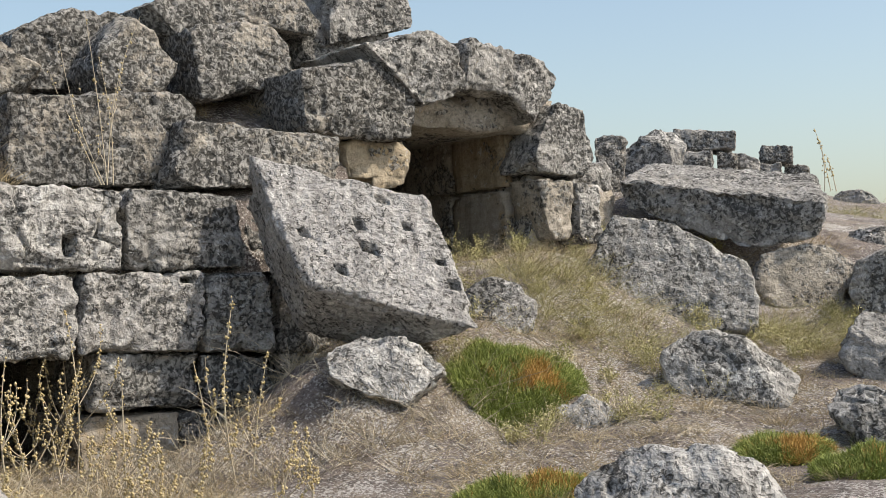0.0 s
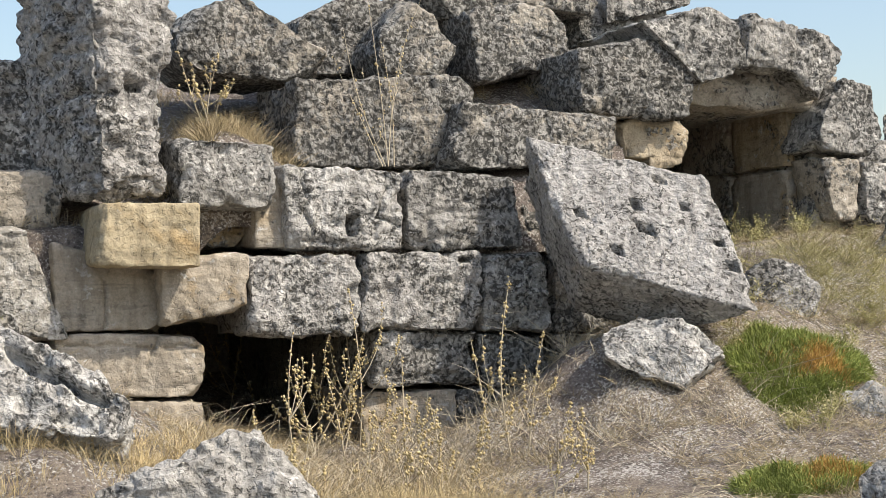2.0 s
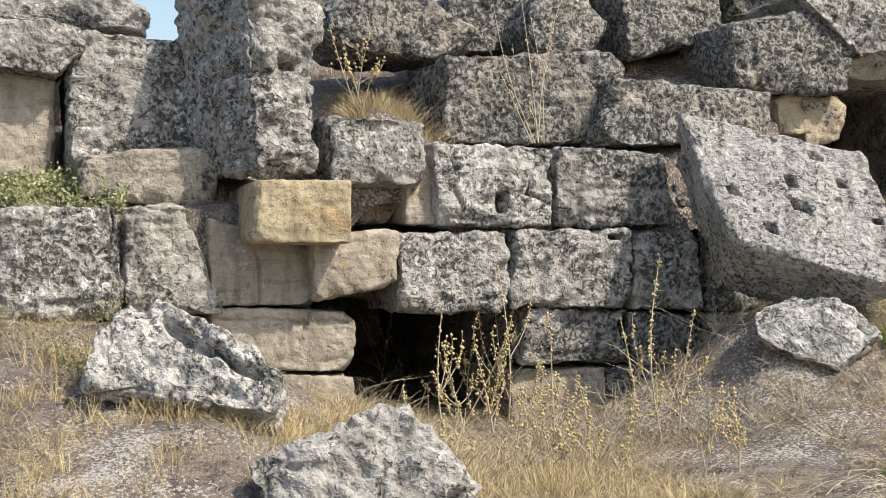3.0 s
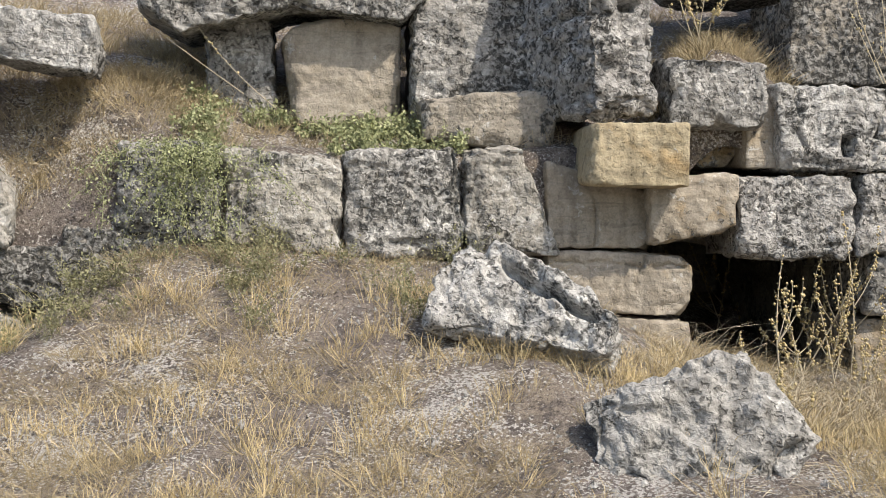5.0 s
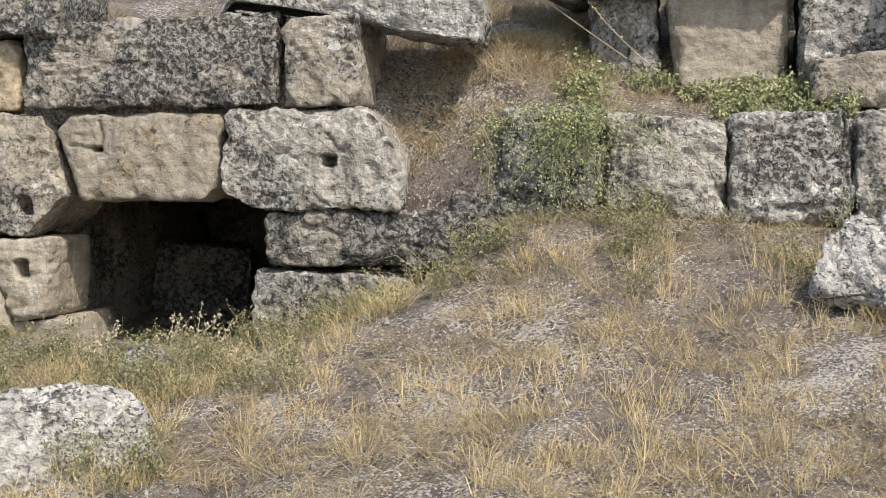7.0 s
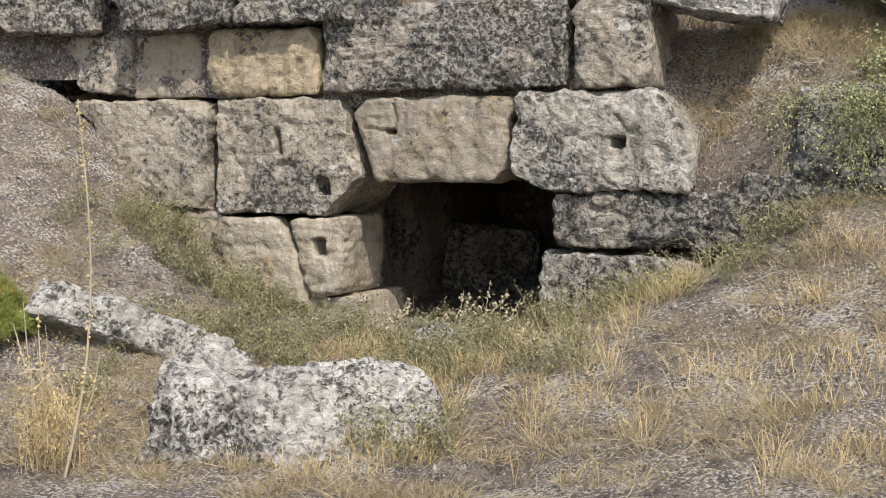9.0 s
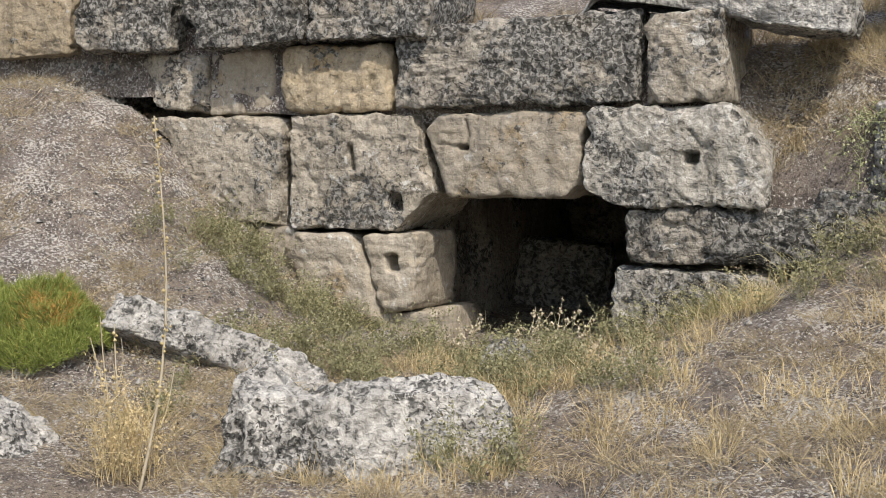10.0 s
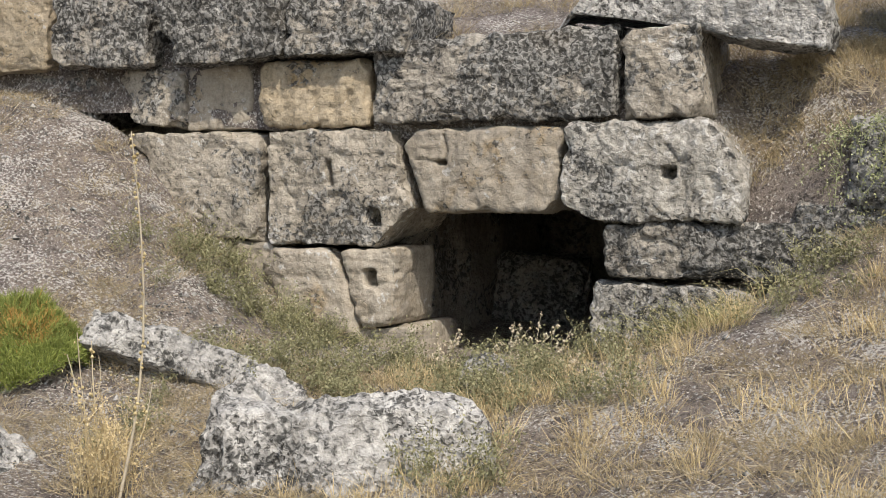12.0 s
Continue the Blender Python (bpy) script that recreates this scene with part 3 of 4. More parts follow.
# third course
block(-5.36, 1.66, 0.83, 0.74, 0.00, 0.8, "beige_dark", tl=(-0.27, -0.00), t=(0.01, 0.00), br=(-0.01, -0.02), bl=(0.27, 0.02))
block(-4.38, 1.64, 1.04, 0.77, 0.03, 0.8, "beige_dark", tl=(0.01, 0.01), tr=(-0.09, 0.01), br=(0.09, -0.01), cuts=((0.7, -0.71, 0.16),), hole=((0.47, 0.62, 0.018, 0.07), (0.74, 0.25, 0.04, 0.045)))
block(-3.34, 1.75, 1.02, 0.55, 0.02, 0.6, "beige", tl=(-0.08, 0.0), tr=(0.04, 0.0), br=(-0.0, 0.0), bl=(0.12, 0.0), edge=0.03, gashes=((-0.9, 0.25, -0.5, 0.2, 0.008, 0.025), (-0.5, 0.2, -0.42, 0.95, 0.008, 0.025)), cuts=((-0.8, -0.6, 0.07), (0.6, -0.8, 0.07)), hole=((0.22, 0.6, 0.035, 0.012),))
block(-2.25, 1.73, 1.12, 0.62, 0.09, 0.8, "pale", tl=(0.04, 0.0), tr=(-0.06, -0.01), r=(0.05, 0.05), br=(0.02, 0.0), cuts=((-0.45, -0.9, 0.11), (1, 0.75, 0.16)), edge=0.03, gashes=((0.25, 0.5, 0.42, -0.8, 0.008, 0.03), (-0.5, 0.1, 0.3, -0.05, 0.008, 0.02)), hole=((0.60, 0.45, 0.035, 0.028),))
# jambs of the low opening
block(-1.88, 1.25, 1.32, 0.35, 0.04, 0.8, "dark", edge=0.022)
block(-2.10, 0.80, 0.98, 0.48, 0.06, 0.8, "pale", tl=(-0.02, 0.02), tr=(0.0, -0.02), br=(0.03, -0.04), bl=(-0.03, -0.04), edge=0.022)
block(-5.05, 1.02, 0.38, 0.53, 0.00, 0.6, "beige", tl=(-0.10, 0.00), br=(-0.00, -0.03), bl=(0.10, 0.03))
block(-4.60, 0.95, 0.59, 0.58, 0.05, 0.6, "beige", edge=0.06, tl=(-0.08, 0.00), tr=(-0.09, 0.00), r=(0.03, 0.02), br=(0.12, -0.03), bl=(0.08, 0.06), cuts=((1, 0.8, 0.06),))
block(-4.12, 0.98, 0.36, 0.53, 0.05, 0.7, "beige", edge=0.05, tl=(-0.05, -0.02), tr=(0.02, 0.02), br=(0.00, 0.03), bl=(0.09, -0.01), hole=((0.5, 0.62, 0.035, 0.05),))
block(-4.50, 0.52, 1.39, 0.35, -0.02, 0.8, "beige", tl=(0.00, -0.05), t=(0.02, 0.00), tr=(-0.02, 0.05), br=(0.02, 0.04), b=(0.02, 0.00), bl=(-0.00, -0.04))
# low retaining course
block(-0.78, 1.74, 0.61, 0.59, 0.00, 0.7, "grey", tl=(0.03, 0.01), bl=(-0.03, 0.01))
block(-0.11, 1.69, 0.70, 0.58, 0.03, 0.7, "pale", tl=(-0.00, 0.03), tr=(-0.00, -0.03), br=(0.00, -0.03), bl=(0.00, 0.03))
block(0.60, 1.68, 0.71, 0.65, 0.02, 0.7, "grey", gashes=((0.9, 1.0, 0.95, -1.0, 0.01, 0.03),), tl=(0.00, -0.03), tr=(-0.00, 0.03))
block(1.20, 1.69, 0.48, 0.67, 0.05, 0.7, "pale", tr=(-0.12, -0.01), br=(0.12, 0.00))
block(-0.55, 1.33, 1.68, 0.23, -0.05, 0.6, "dark", tl=(0.00, 0.10), tr=(-0.00, -0.10))
# upper stones set back over the low course
block(-0.39, 2.54, 0.43, 0.67, -0.75, 0.7, "grey", tl=(-0.02, -0.00), bl=(0.02, -0.01))
block(0.26, 2.49, 0.73, 0.73, -0.60, 0.8, "beige", edge=0.06, cuts=((-0.7, 0.7, 0.06),), tl=(-0.05, -0.02), tr=(0.01, 0.02), bl=(0.05, 0.01))
block(1.11, 2.65, 0.84, 0.88, -0.45, 0.8, "grey", tl=(-0.01, 0.01), tr=(-0.01, -0.01), br=(0.01, 0.15), bl=(0.01, -0.15))
block(1.14, 2.19, 0.84, 0.34, -0.20, 0.5, "beige_dark", edge=0.045, tl=(-0.01, -0.03), tr=(-0.01, 0.03), br=(0.01, -0.02), bl=(0.01, 0.02))
# wall round the middle opening
block(1.95, 1.96, 0.59, 0.38, 0.35, 0.9, "yellow", edge=0.035, tl=(0.02, -0.00), bl=(-0.02, 0.01))
block(2.48, 2.34, 0.61, 0.41, 0.15, 0.7, "grey", tl=(-0.01, 0.02), tr=(-0.01, -0.02), bl=(0.01, -0.01))
block(2.57, 2.03, 0.34, 0.24, -0.25, 0.6, "ochre")
block(2.80, 2.13, 0.24, 0.47, 0.00, 0.7, "beige", tl=(0.01, -0.04), tr=(0.00, 0.04))
block(3.24, 2.14, 0.78, 0.51, 0.10, 0.7, "white", gashes=((0.55, -0.2, 0.95, -0.5, 0.012, 0.05), (0.75, 0.6, 0.55, -0.2, 0.01, 0.04), (-0.75, 1.0, -0.6, -1.0, 0.008, 0.03)), tl=(-0.02, 0.01), bl=(0.02, -0.00), hole=((0.55, 0.28, 0.034, 0.05),))
block(4.08, 2.14, 0.82, 0.51, 0.08, 0.7, "grey", tl=(-0.00, 0.02), tr=(-0.04, -0.02), br=(0.04, -0.00))
block(2.98, 1.60, 0.72, 0.50, 0.10, 0.8, "pitted", tl=(-0.01, -0.01), tr=(0.02, 0.01), br=(-0.02, -0.00))
block(3.77, 1.61, 0.83, 0.51, 0.10, 0.8, "pitted", tl=(0.02, -0.00), bl=(-0.02, 0.00), hole=((0.87, 0.9, 0.045, 0.012),))
block(4.46, 1.60, 0.51, 0.52, 0.08, 0.8, "grey", tr=(-0.02, -0.00), br=(0.02, -0.01))
block(2.34, 1.66, 0.56, 0.38, 0.12, 0.7, "beige", edge=0.03, cuts=((0.4, -0.9, 0.07),), tl=(-0.01, -0.02), tr=(-0.02, 0.02), br=(0.02, 0.05), bl=(0.01, -0.05))
block(1.80, 1.62, 0.67, 0.44, -0.03, 0.6, "beige", gashes=((-0.1, 0.4, -0.15, -1.0, 0.008, 0.03),), tl=(-0.01, 0.10), tr=(-0.00, -0.08), bl=(0.01, 0.01))
block(1.92, 1.20, 0.89, 0.38, -0.02, 0.7, "beige", gashes=((0.35, 1.0, 0.2, -0.1, 0.008, 0.03), (-0.9, 0.6, 0.9, 0.6, 0.008, 0.03)), tl=(-0.01, 0.02), tr=(-0.00, -0.02), br=(0.00, -0.02), bl=(0.01, 0.02))
block(1.92, 0.81, 0.87, 0.38, 0.00, 0.7, "beige", tl=(0.00, 0.02), tr=(0.00, -0.02), br=(-0.00, -0.03), bl=(-0.00, 0.03))
block(3.82, 1.17, 0.73, 0.36, 0.02, 0.8, "grey", tl=(0.02, 0.01), bl=(-0.02, 0.01))
block(4.47, 1.15, 0.54, 0.36, 0.00, 0.7, "dark", tr=(-0.02, -0.00), br=(0.02, -0.01))
block(3.73, 0.74, 0.68, 0.46, -0.05, 0.8, "beige", tl=(-0.02, 0.01), br=(-0.00, -0.02), bl=(0.02, 0.02))
block(4.45, 0.72, 0.75, 0.49, -0.05, 0.8, "dark", br=(-0.01, -0.02), bl=(-0.00, 0.02))
block(5.04, 2.14, 0.87, 0.51, -0.10, 0.7, "grey", tl=(-0.03, 0.02), tr=(0.01, -0.02), bl=(0.03, 0.00))
block(5.21, 1.59, 0.80, 0.54, -0.05, 0.7, "dark")
block(5.20, 1.12, 0.80, 0.37, -0.05, 0.7, "dark", br=(-0.00, -0.02), bl=(-0.00, 0.02))
# third storey of blocks
block(3.69, 2.74, 1.32, 0.60, -0.25, 0.8, "dark", tl=(0.00, -0.04), t=(-0.02, -0.00), tr=(0.01, 0.04), br=(-0.01, 0.01), b=(-0.02, -0.00), bl=(-0.00, -0.01))
block(4.71, 2.64, 1.27, 0.41, -0.05, 0.9, "dark", tl=(0.06, 0.03), t=(-0.01, 0.00), tr=(0.00, -0.03), br=(-0.00, 0.03), b=(-0.02, -0.00), bl=(-0.06, -0.03))
block(5.97, 2.72, 0.60, 0.30, -0.50, 0.7, "ochre", tl=(-0.02, -0.01), tr=(0.02, 0.01), br=(-0.02, 0.01), bl=(0.02, -0.01))
# arch
block(5.73, 3.13, 1.01, 0.53, -0.35, 0.9, "dark", tl=(-0.02, -0.06), tr=(0.06, 0.06), br=(-0.06, -0.01), bl=(0.02, 0.0), t=(0.0, 0.05), cuts=((1, 0.9, 0.06), (-0.8, -0.6, 0.05)))
block(6.30, 3.41, 0.60, 0.46, -0.30, 1.0, "grey", tl=(-0.27, -0.08), tr=(-0.07, 0.09), br=(0.07, 0.08), bl=(0.27, -0.08), t=(0.05, 0.03), cuts=((1, 0.6, 0.03),))
block(6.93, 3.46, 0.45, 0.38, -0.35, 1.0, "grey", tl=(0.01, 0.04), tr=(0.04, -0.04), br=(-0.04, 0.0), bl=(-0.01, 0.0))
block(7.34, 3.37, 0.37, 0.42, -0.35, 1.0, "grey", tl=(0.05, 0.03), tr=(0.13, -0.03), br=(-0.12, -0.11), bl=(-0.04, 0.11), r=(0.05, 0.0))
block(7.77, 2.94, 0.52, 0.59, -0.40, 0.5, "grey", tl=(0.15, 0.04), tr=(-0.03, -0.04), br=(0.03, -0.02), bl=(-0.14, 0.02), l=(-0.05, 0.0))
block(7.99, 2.34, 0.27, 0.52, -0.40, 0.4, "grey", edge=0.02)
block(7.68, 2.36, 0.32, 0.50, -0.42, 0.4, "beige_dark", tl=(-0.10, 0.02), bl=(0.05, 0.0), edge=0.03)
block(8.56, 2.49, 0.52, 0.73, -1.00, 0.8, "grey", tl=(0.02, -0.01), tr=(0.02, 0.01), br=(-0.02, 0.00), bl=(-0.02, -0.00))
block(6.06, 2.66, 0.35, 0.33, -0.50, 0.8, "ochre", tl=(-0.01, 0.02), tr=(0.02, -0.02), br=(-0.02, 0.03), bl=(0.01, -0.03))
block(7.67, 2.24, 0.5, 0.62, -0.84, 0.74, "beige")
block(7.67, 2.85, 0.5, 0.56, -0.82, 0.74, "ochre")
block(7.67, 2.24, 0.5, 0.62, -1.6, 0.74, "beige_dark")
block(7.67, 2.85, 0.5, 0.56, -1.58, 0.74, "beige_dark")
# stones lying on the wall and the terrace
block(5.05, 3.47, 0.80, 0.48, -0.90, 0.9, "dark", tl=(-0.04, -0.03), tr=(-0.04, 0.02), br=(0.04, 0.08), bl=(0.04, -0.09), t=(0.0, 0.05), cuts=((1, 0.8, 0.1), (1, -1, 0.06)))
block(5.21, 3.86, 1.30, 0.30, -1.20, 0.9, "dark", tl=(-0.17, -0.13), t=(-0.06, 0.13), tr=(0.01, 0.13), r=(0.08, -0.04), br=(-0.01, 0.07), b=(-0.14, 0.10), bl=(0.17, -0.07), l=(-0.10, -0.06))
block(6.45, 4.03, 0.83, 0.40, -1.30, 0.9, "grey", tl=(-0.01, -0.04), tr=(-0.02, 0.04), br=(0.02, 0.11), bl=(0.01, -0.11))
block(3.89, 3.47, 0.82, 0.47, -1.30, 0.9, "dark", tl=(-0.04, -0.10), t=(-0.07, 0.10), tr=(0.12, 0.10), r=(0.13, 0.01), br=(-0.12, 0.04), b=(-0.09, -0.03), bl=(0.04, -0.04), l=(-0.06, 0.03))
block(4.15, 3.34, 0.51, 0.37, -0.80, 0.7, "dark", tl=(-0.01, -0.05), t=(-0.01, 0.17), tr=(-0.07, 0.05), r=(0.09, 0.01), br=(0.07, 0.03), bl=(0.01, -0.03), l=(-0.05, -0.00))
block(2.92, 3.28, 0.92, 0.33, -0.70, 0.9, "dark", tl=(-0.09, -0.01), t=(0.10, 0.19), tr=(-0.27, 0.01), r=(0.06, -0.04), br=(0.27, 0.04), b=(0.01, -0.06), bl=(0.09, -0.04), l=(-0.06, -0.06))
block(0.79, 3.35, 0.86, 0.20, -1.20, 0.9, "grey", tl=(-0.24, -0.06), t=(-0.01, 0.11), tr=(-0.13, 0.06), r=(0.09, 0.01), br=(0.13, -0.02), b=(0.05, 0.00), bl=(0.24, 0.02), l=(-0.17, -0.08))
rock(1.75, 8.70, 2.84, 0.53, 0.85, 1.31, "pitted", (0, 0, 21), tl=(-0.04, 0.01), tr=(0.04, -0.01), br=(-0.04, 0.02), bl=(0.04, -0.02), back=0.95, facets=0, edge=0.035, rough=1.8, hole=((0.55, 0.5, 0.055, 0.022),), label='tall upright limestone block standing in the wall')
block(-0.08, 2.96, 1.60, 0.39, -0.40, 1.0, "grey", tl=(-0.14, 0.02), t=(-0.07, 0.05), tr=(0.10, -0.02), r=(0.07, -0.01), br=(-0.10, 0.04), b=(-0.01, 0.13), bl=(0.14, -0.04), l=(-0.12, -0.08))
block(6.29, 3.80, 0.93, 0.40, -1.40, 0.8, "grey", tl=(0.01, -0.04), tr=(0.01, 0.04), br=(-0.01, 0.06), bl=(-0.01, -0.06))
block(-1.95, 2.68, 1.49, 0.29, 0.05, 0.65, "white", tl=(-0.46, 0.07), t=(0.01, 0.03), tr=(0.01, -0.07), r=(0.02, -0.02), br=(-0.01, -0.11), b=(0.06, -0.05), bl=(0.46, 0.11), l=(-0.40, -0.03))
block(-7.07, 2.77, 0.78, 0.56, 0.05, 0.9, "ochre", tl=(-0.02, 0.02), tr=(0.02, -0.02), br=(-0.02, 0.01), bl=(0.02, -0.01))
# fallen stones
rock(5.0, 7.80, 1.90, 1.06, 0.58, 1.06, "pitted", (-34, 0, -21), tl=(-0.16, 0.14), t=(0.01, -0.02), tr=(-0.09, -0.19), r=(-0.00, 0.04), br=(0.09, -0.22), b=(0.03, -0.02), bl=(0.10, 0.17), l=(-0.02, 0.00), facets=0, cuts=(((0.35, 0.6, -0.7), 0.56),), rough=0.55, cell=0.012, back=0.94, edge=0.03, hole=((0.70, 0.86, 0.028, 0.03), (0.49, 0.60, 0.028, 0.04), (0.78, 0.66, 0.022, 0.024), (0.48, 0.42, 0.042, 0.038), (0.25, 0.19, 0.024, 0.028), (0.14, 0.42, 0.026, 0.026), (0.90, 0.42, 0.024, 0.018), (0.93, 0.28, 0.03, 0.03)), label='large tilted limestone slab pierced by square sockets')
rock(4.84, 7.33, 1.21, 0.56, 0.5, 0.27, "white", (-20, 0, -33), tl=(-0.09, -0.03), t=(-0.02, 0.06), tr=(-0.10, 0.03), r=(0.13, -0.06), br=(0.10, 0.04), b=(0.03, -0.14), bl=(0.09, -0.04), l=(-0.06, -0.05))
rock(8.16, 8.02, 1.60, 1.03, 0.8, 0.76, "grey", (-18, 0, -45), tl=(-0.05, 0.23), t=(0.00, 0.11), tr=(-0.03, -0.23), r=(0.04, 0.01), br=(0.03, -0.00), b=(0.02, -0.05), bl=(0.05, 0.00), l=(-0.26, 0.05), facets=0, rough=0.7)
rock(9.42, 8.74, 2.53, 1.73, 1.4, 0.25, "grey", (14, 0, -53), tl=(-0.00, 0.12), t=(-0.01, -0.02), tr=(0.04, -0.12), r=(0.01, -0.03), br=(-0.04, -0.16), b=(0.28, -0.27), bl=(0.00, 0.16), l=(-0.02, 0.01), back=0.85, facets=1, label='large flat limestone slab lying tilted on other stones')
rock(9.51, 8.09, 1.66, 0.60, 0.7, 0.51, "beige_dark", (-10, 0, -35), tl=(-0.04, -0.01), t=(0.07, 0.09), tr=(0.04, 0.01), r=(0.20, 0.13), br=(-0.04, -0.04), b=(0.01, -0.04), bl=(0.04, 0.04), l=(-0.11, -0.06), facets=0, rough=0.6)
rock(9.88, 7.28, 1.63, 0.63, 0.9, 0.59, "grey", (0, 0, -54), tl=(-0.03, -0.05), t=(-0.02, 0.08), tr=(-0.03, 0.05), r=(0.04, 0.02), br=(0.03, -0.02), b=(-0.02, -0.05), bl=(0.03, 0.02), l=(-0.09, -0.01), facets=1, rough=0.8)
rock(11.20, 8.39, 2.07, 0.68, 0.6, 0.26, "grey", (0, 0, -53), t=(-0.05, 0.04), r=(-0.00, -0.10), br=(-0.01, -0.05), b=(-0.01, 0.01), bl=(0.01, 0.05), l=(-0.04, 0.00))
rock(7.12, 6.71, 1.03, 0.54, 0.6, 0.46, "grey", (-15, 0, -47), tl=(-0.12, -0.08), t=(-0.03, 0.09), tr=(-0.17, 0.08), r=(0.28, -0.04), br=(0.17, -0.00), b=(0.01, -0.07), bl=(0.12, 0.00), l=(-0.08, -0.00), facets=1, rough=0.8)
rock(6.00, 6.75, 0.81, 0.34, 0.4, 0.18, "white", (-25, 0, -42), tl=(-0.08, -0.02), t=(0.04, 0.07), tr=(-0.05, 0.02), r=(0.11, -0.04), br=(0.05, -0.00), b=(-0.02, -0.05), bl=(0.08, 0.00), l=(-0.03, 0.01))
rock(4.86, 4.85, 0.57, 0.78, 0.6, 0.38, "white", (-30, 0, -45), tl=(-0.11, -0.08), t=(-0.06, 0.08), tr=(-0.25, 0.08), r=(-0.02, 0.14), br=(0.25, 0.04), b=(-0.08, -0.04), bl=(0.11, -0.04), l=(-0.16, -0.09))
rock(8.31, 6.31, 1.21, 0.46, 0.6, 0.37, "grey", (0, 0, -53), tl=(-0.00, -0.05), t=(-0.08, 0.07), tr=(-0.08, 0.05), r=(0.13, 0.09), br=(0.08, -0.07), b=(-0.02, -0.07), bl=(0.00, 0.07), l=(-0.04, -0.01))
rock(6.94, 5.29, 0.82, 0.39, 0.6, 0.38, "grey", (-15, 0, -53), tl=(-0.07, 0.03), t=(-0.04, 0.06), tr=(-0.07, -0.03), r=(0.11, 0.10), br=(0.07, -0.04), b=(-0.01, -0.01), bl=(0.07, 0.04), l=(-0.11, 0.06))
rock(6.28, 8.03, 1.50, 0.38, 0.5, 0.39, "grey", (-20, 0, -38), tl=(-0.04, -0.01), t=(0.02, 0.05), tr=(-0.06, 0.01), r=(0.11, 0.05), br=(0.06, -0.01), b=(-0.01, -0.06), bl=(0.04, 0.01), l=(-0.02, -0.00), facets=0, rough=0.6)
rock(7.01, 8.47, 1.71, 0.41, 0.4, 0.13, "grey", (-15, 0, -40), tl=(-0.04, 0.01), t=(0.00, 0.02), tr=(-0.03, -0.01), r=(0.06, 0.02), br=(0.03, -0.05), b=(-0.03, -0.02), bl=(0.04, 0.05), l=(-0.02, -0.01))
rock(1.80, 6.38, 0.56, 0.67, 0.6, 0.58, "grey", (-25, 0, -16), tl=(0.07, -0.07), t=(0.06, 0.07), tr=(-0.06, 0.07), r=(0.18, -0.03), br=(0.06, -0.02), b=(-0.00, -0.05), bl=(-0.07, 0.02), l=(-0.21, 0.16), rough=1.6, cell=0.014)
rock(1.21, 7.43, 1.00, 0.93, 0.6, 0.38, "white", (-30, 0, -19), tl=(0.09, 0.19), t=(-0.26, 0.22), tr=(0.01, -0.19), br=(-0.01, -0.09), b=(0.09, -0.01), bl=(-0.09, 0.09), l=(-0.03, -0.00), rough=1.3, cell=0.014, facets=0, gashes=((0.05, 0.45, 0.75, 0.25, 0.03, 0.12),), edge=0.025)
rock(-3.15, 6.16, 0.34, 1.31, 0.6, 0.56, "white", (-18, 0, 27), tl=(0.07, 0.01), t=(-0.20, -0.03), tr=(-0.05, -0.01), r=(0.08, 0.04), br=(0.05, -0.00), b=(0.03, -0.02), bl=(-0.07, 0.00), l=(-0.02, 0.04), rough=1.0, facets=2, humps=((-0.72, 0.26, 0.10), (-0.22, 0.16, -0.05)), cell=0.014)
rock(-4.10, 7.01, 0.44, 0.45, 0.45, 0.29, "white", (-10, 0, 30), tl=(0.05, -0.01), t=(-0.00, 0.07), tr=(-0.04, 0.01), r=(0.05, -0.00), br=(0.04, -0.01), b=(-0.02, -0.01), bl=(-0.05, 0.01), l=(-0.05, 0.01), edge=0.12)
rock(-4.62, 6.85, 0.66, 0.98, 0.40, 0.24, "white", (-25, 21, 30), facets=1, rough=0.9, label="long pale limestone slab lying aslant on the slope", t=(0.0, 0.03), r=(0.04, 0.0))
rock(-4.79, 5.50, 0.25, 0.43, 0.5, 0.39, "white", (-35, 0, 41), tl=(-0.08, 0.03), t=(0.02, 0.07), tr=(-0.04, -0.03), r=(0.08, 0.02), br=(0.04, 0.00), b=(0.00, -0.04), bl=(0.08, -0.00), l=(-0.10, -0.05))
rock(-3.04, 7.79, 0.54, 0.26, 0.4, 0.22, "grey", (0, 0, 21), t=(0.01, 0.03), tr=(-0.04, 0.01), r=(0.03, 0.04), br=(0.04, 0.01), b=(-0.01, -0.02), l=(-0.02, 0.00))
rock(-3.85, 11.1, 0.75, 0.8, 0.6, 0.75, "dark", (8, 5, 20), label="rough limestone lump lying inside the dark opening")
# far stones on the skyline
rock(9.48, 10.26, 2.90, 0.29, 0.7, 0.59, "dark", (0, 0, -43), tl=(-0.02, 0.04), tr=(0.03, -0.04), br=(-0.03, -0.00), bl=(0.02, 0.00))
rock(10.42, 10.70, 2.98, 0.55, 0.8, 0.54, "grey", (0, 0, -44), tl=(0.06, -0.07), t=(0.05, 0.10), tr=(-0.00, 0.07), r=(0.12, 0.14), br=(0.00, 0.02), b=(0.03, -0.03), bl=(-0.06, -0.02), l=(-0.08, 0.05))
rock(14.50, 13.78, 3.73, 0.82, 0.8, 0.28, "grey", (0, 0, -46), tl=(-0.01, 0.03), tr=(0.00, -0.03), facets=0)
rock(14.13, 13.58, 3.27, 0.44, 0.8, 0.60, "grey", (0, 0, -46), facets=0)
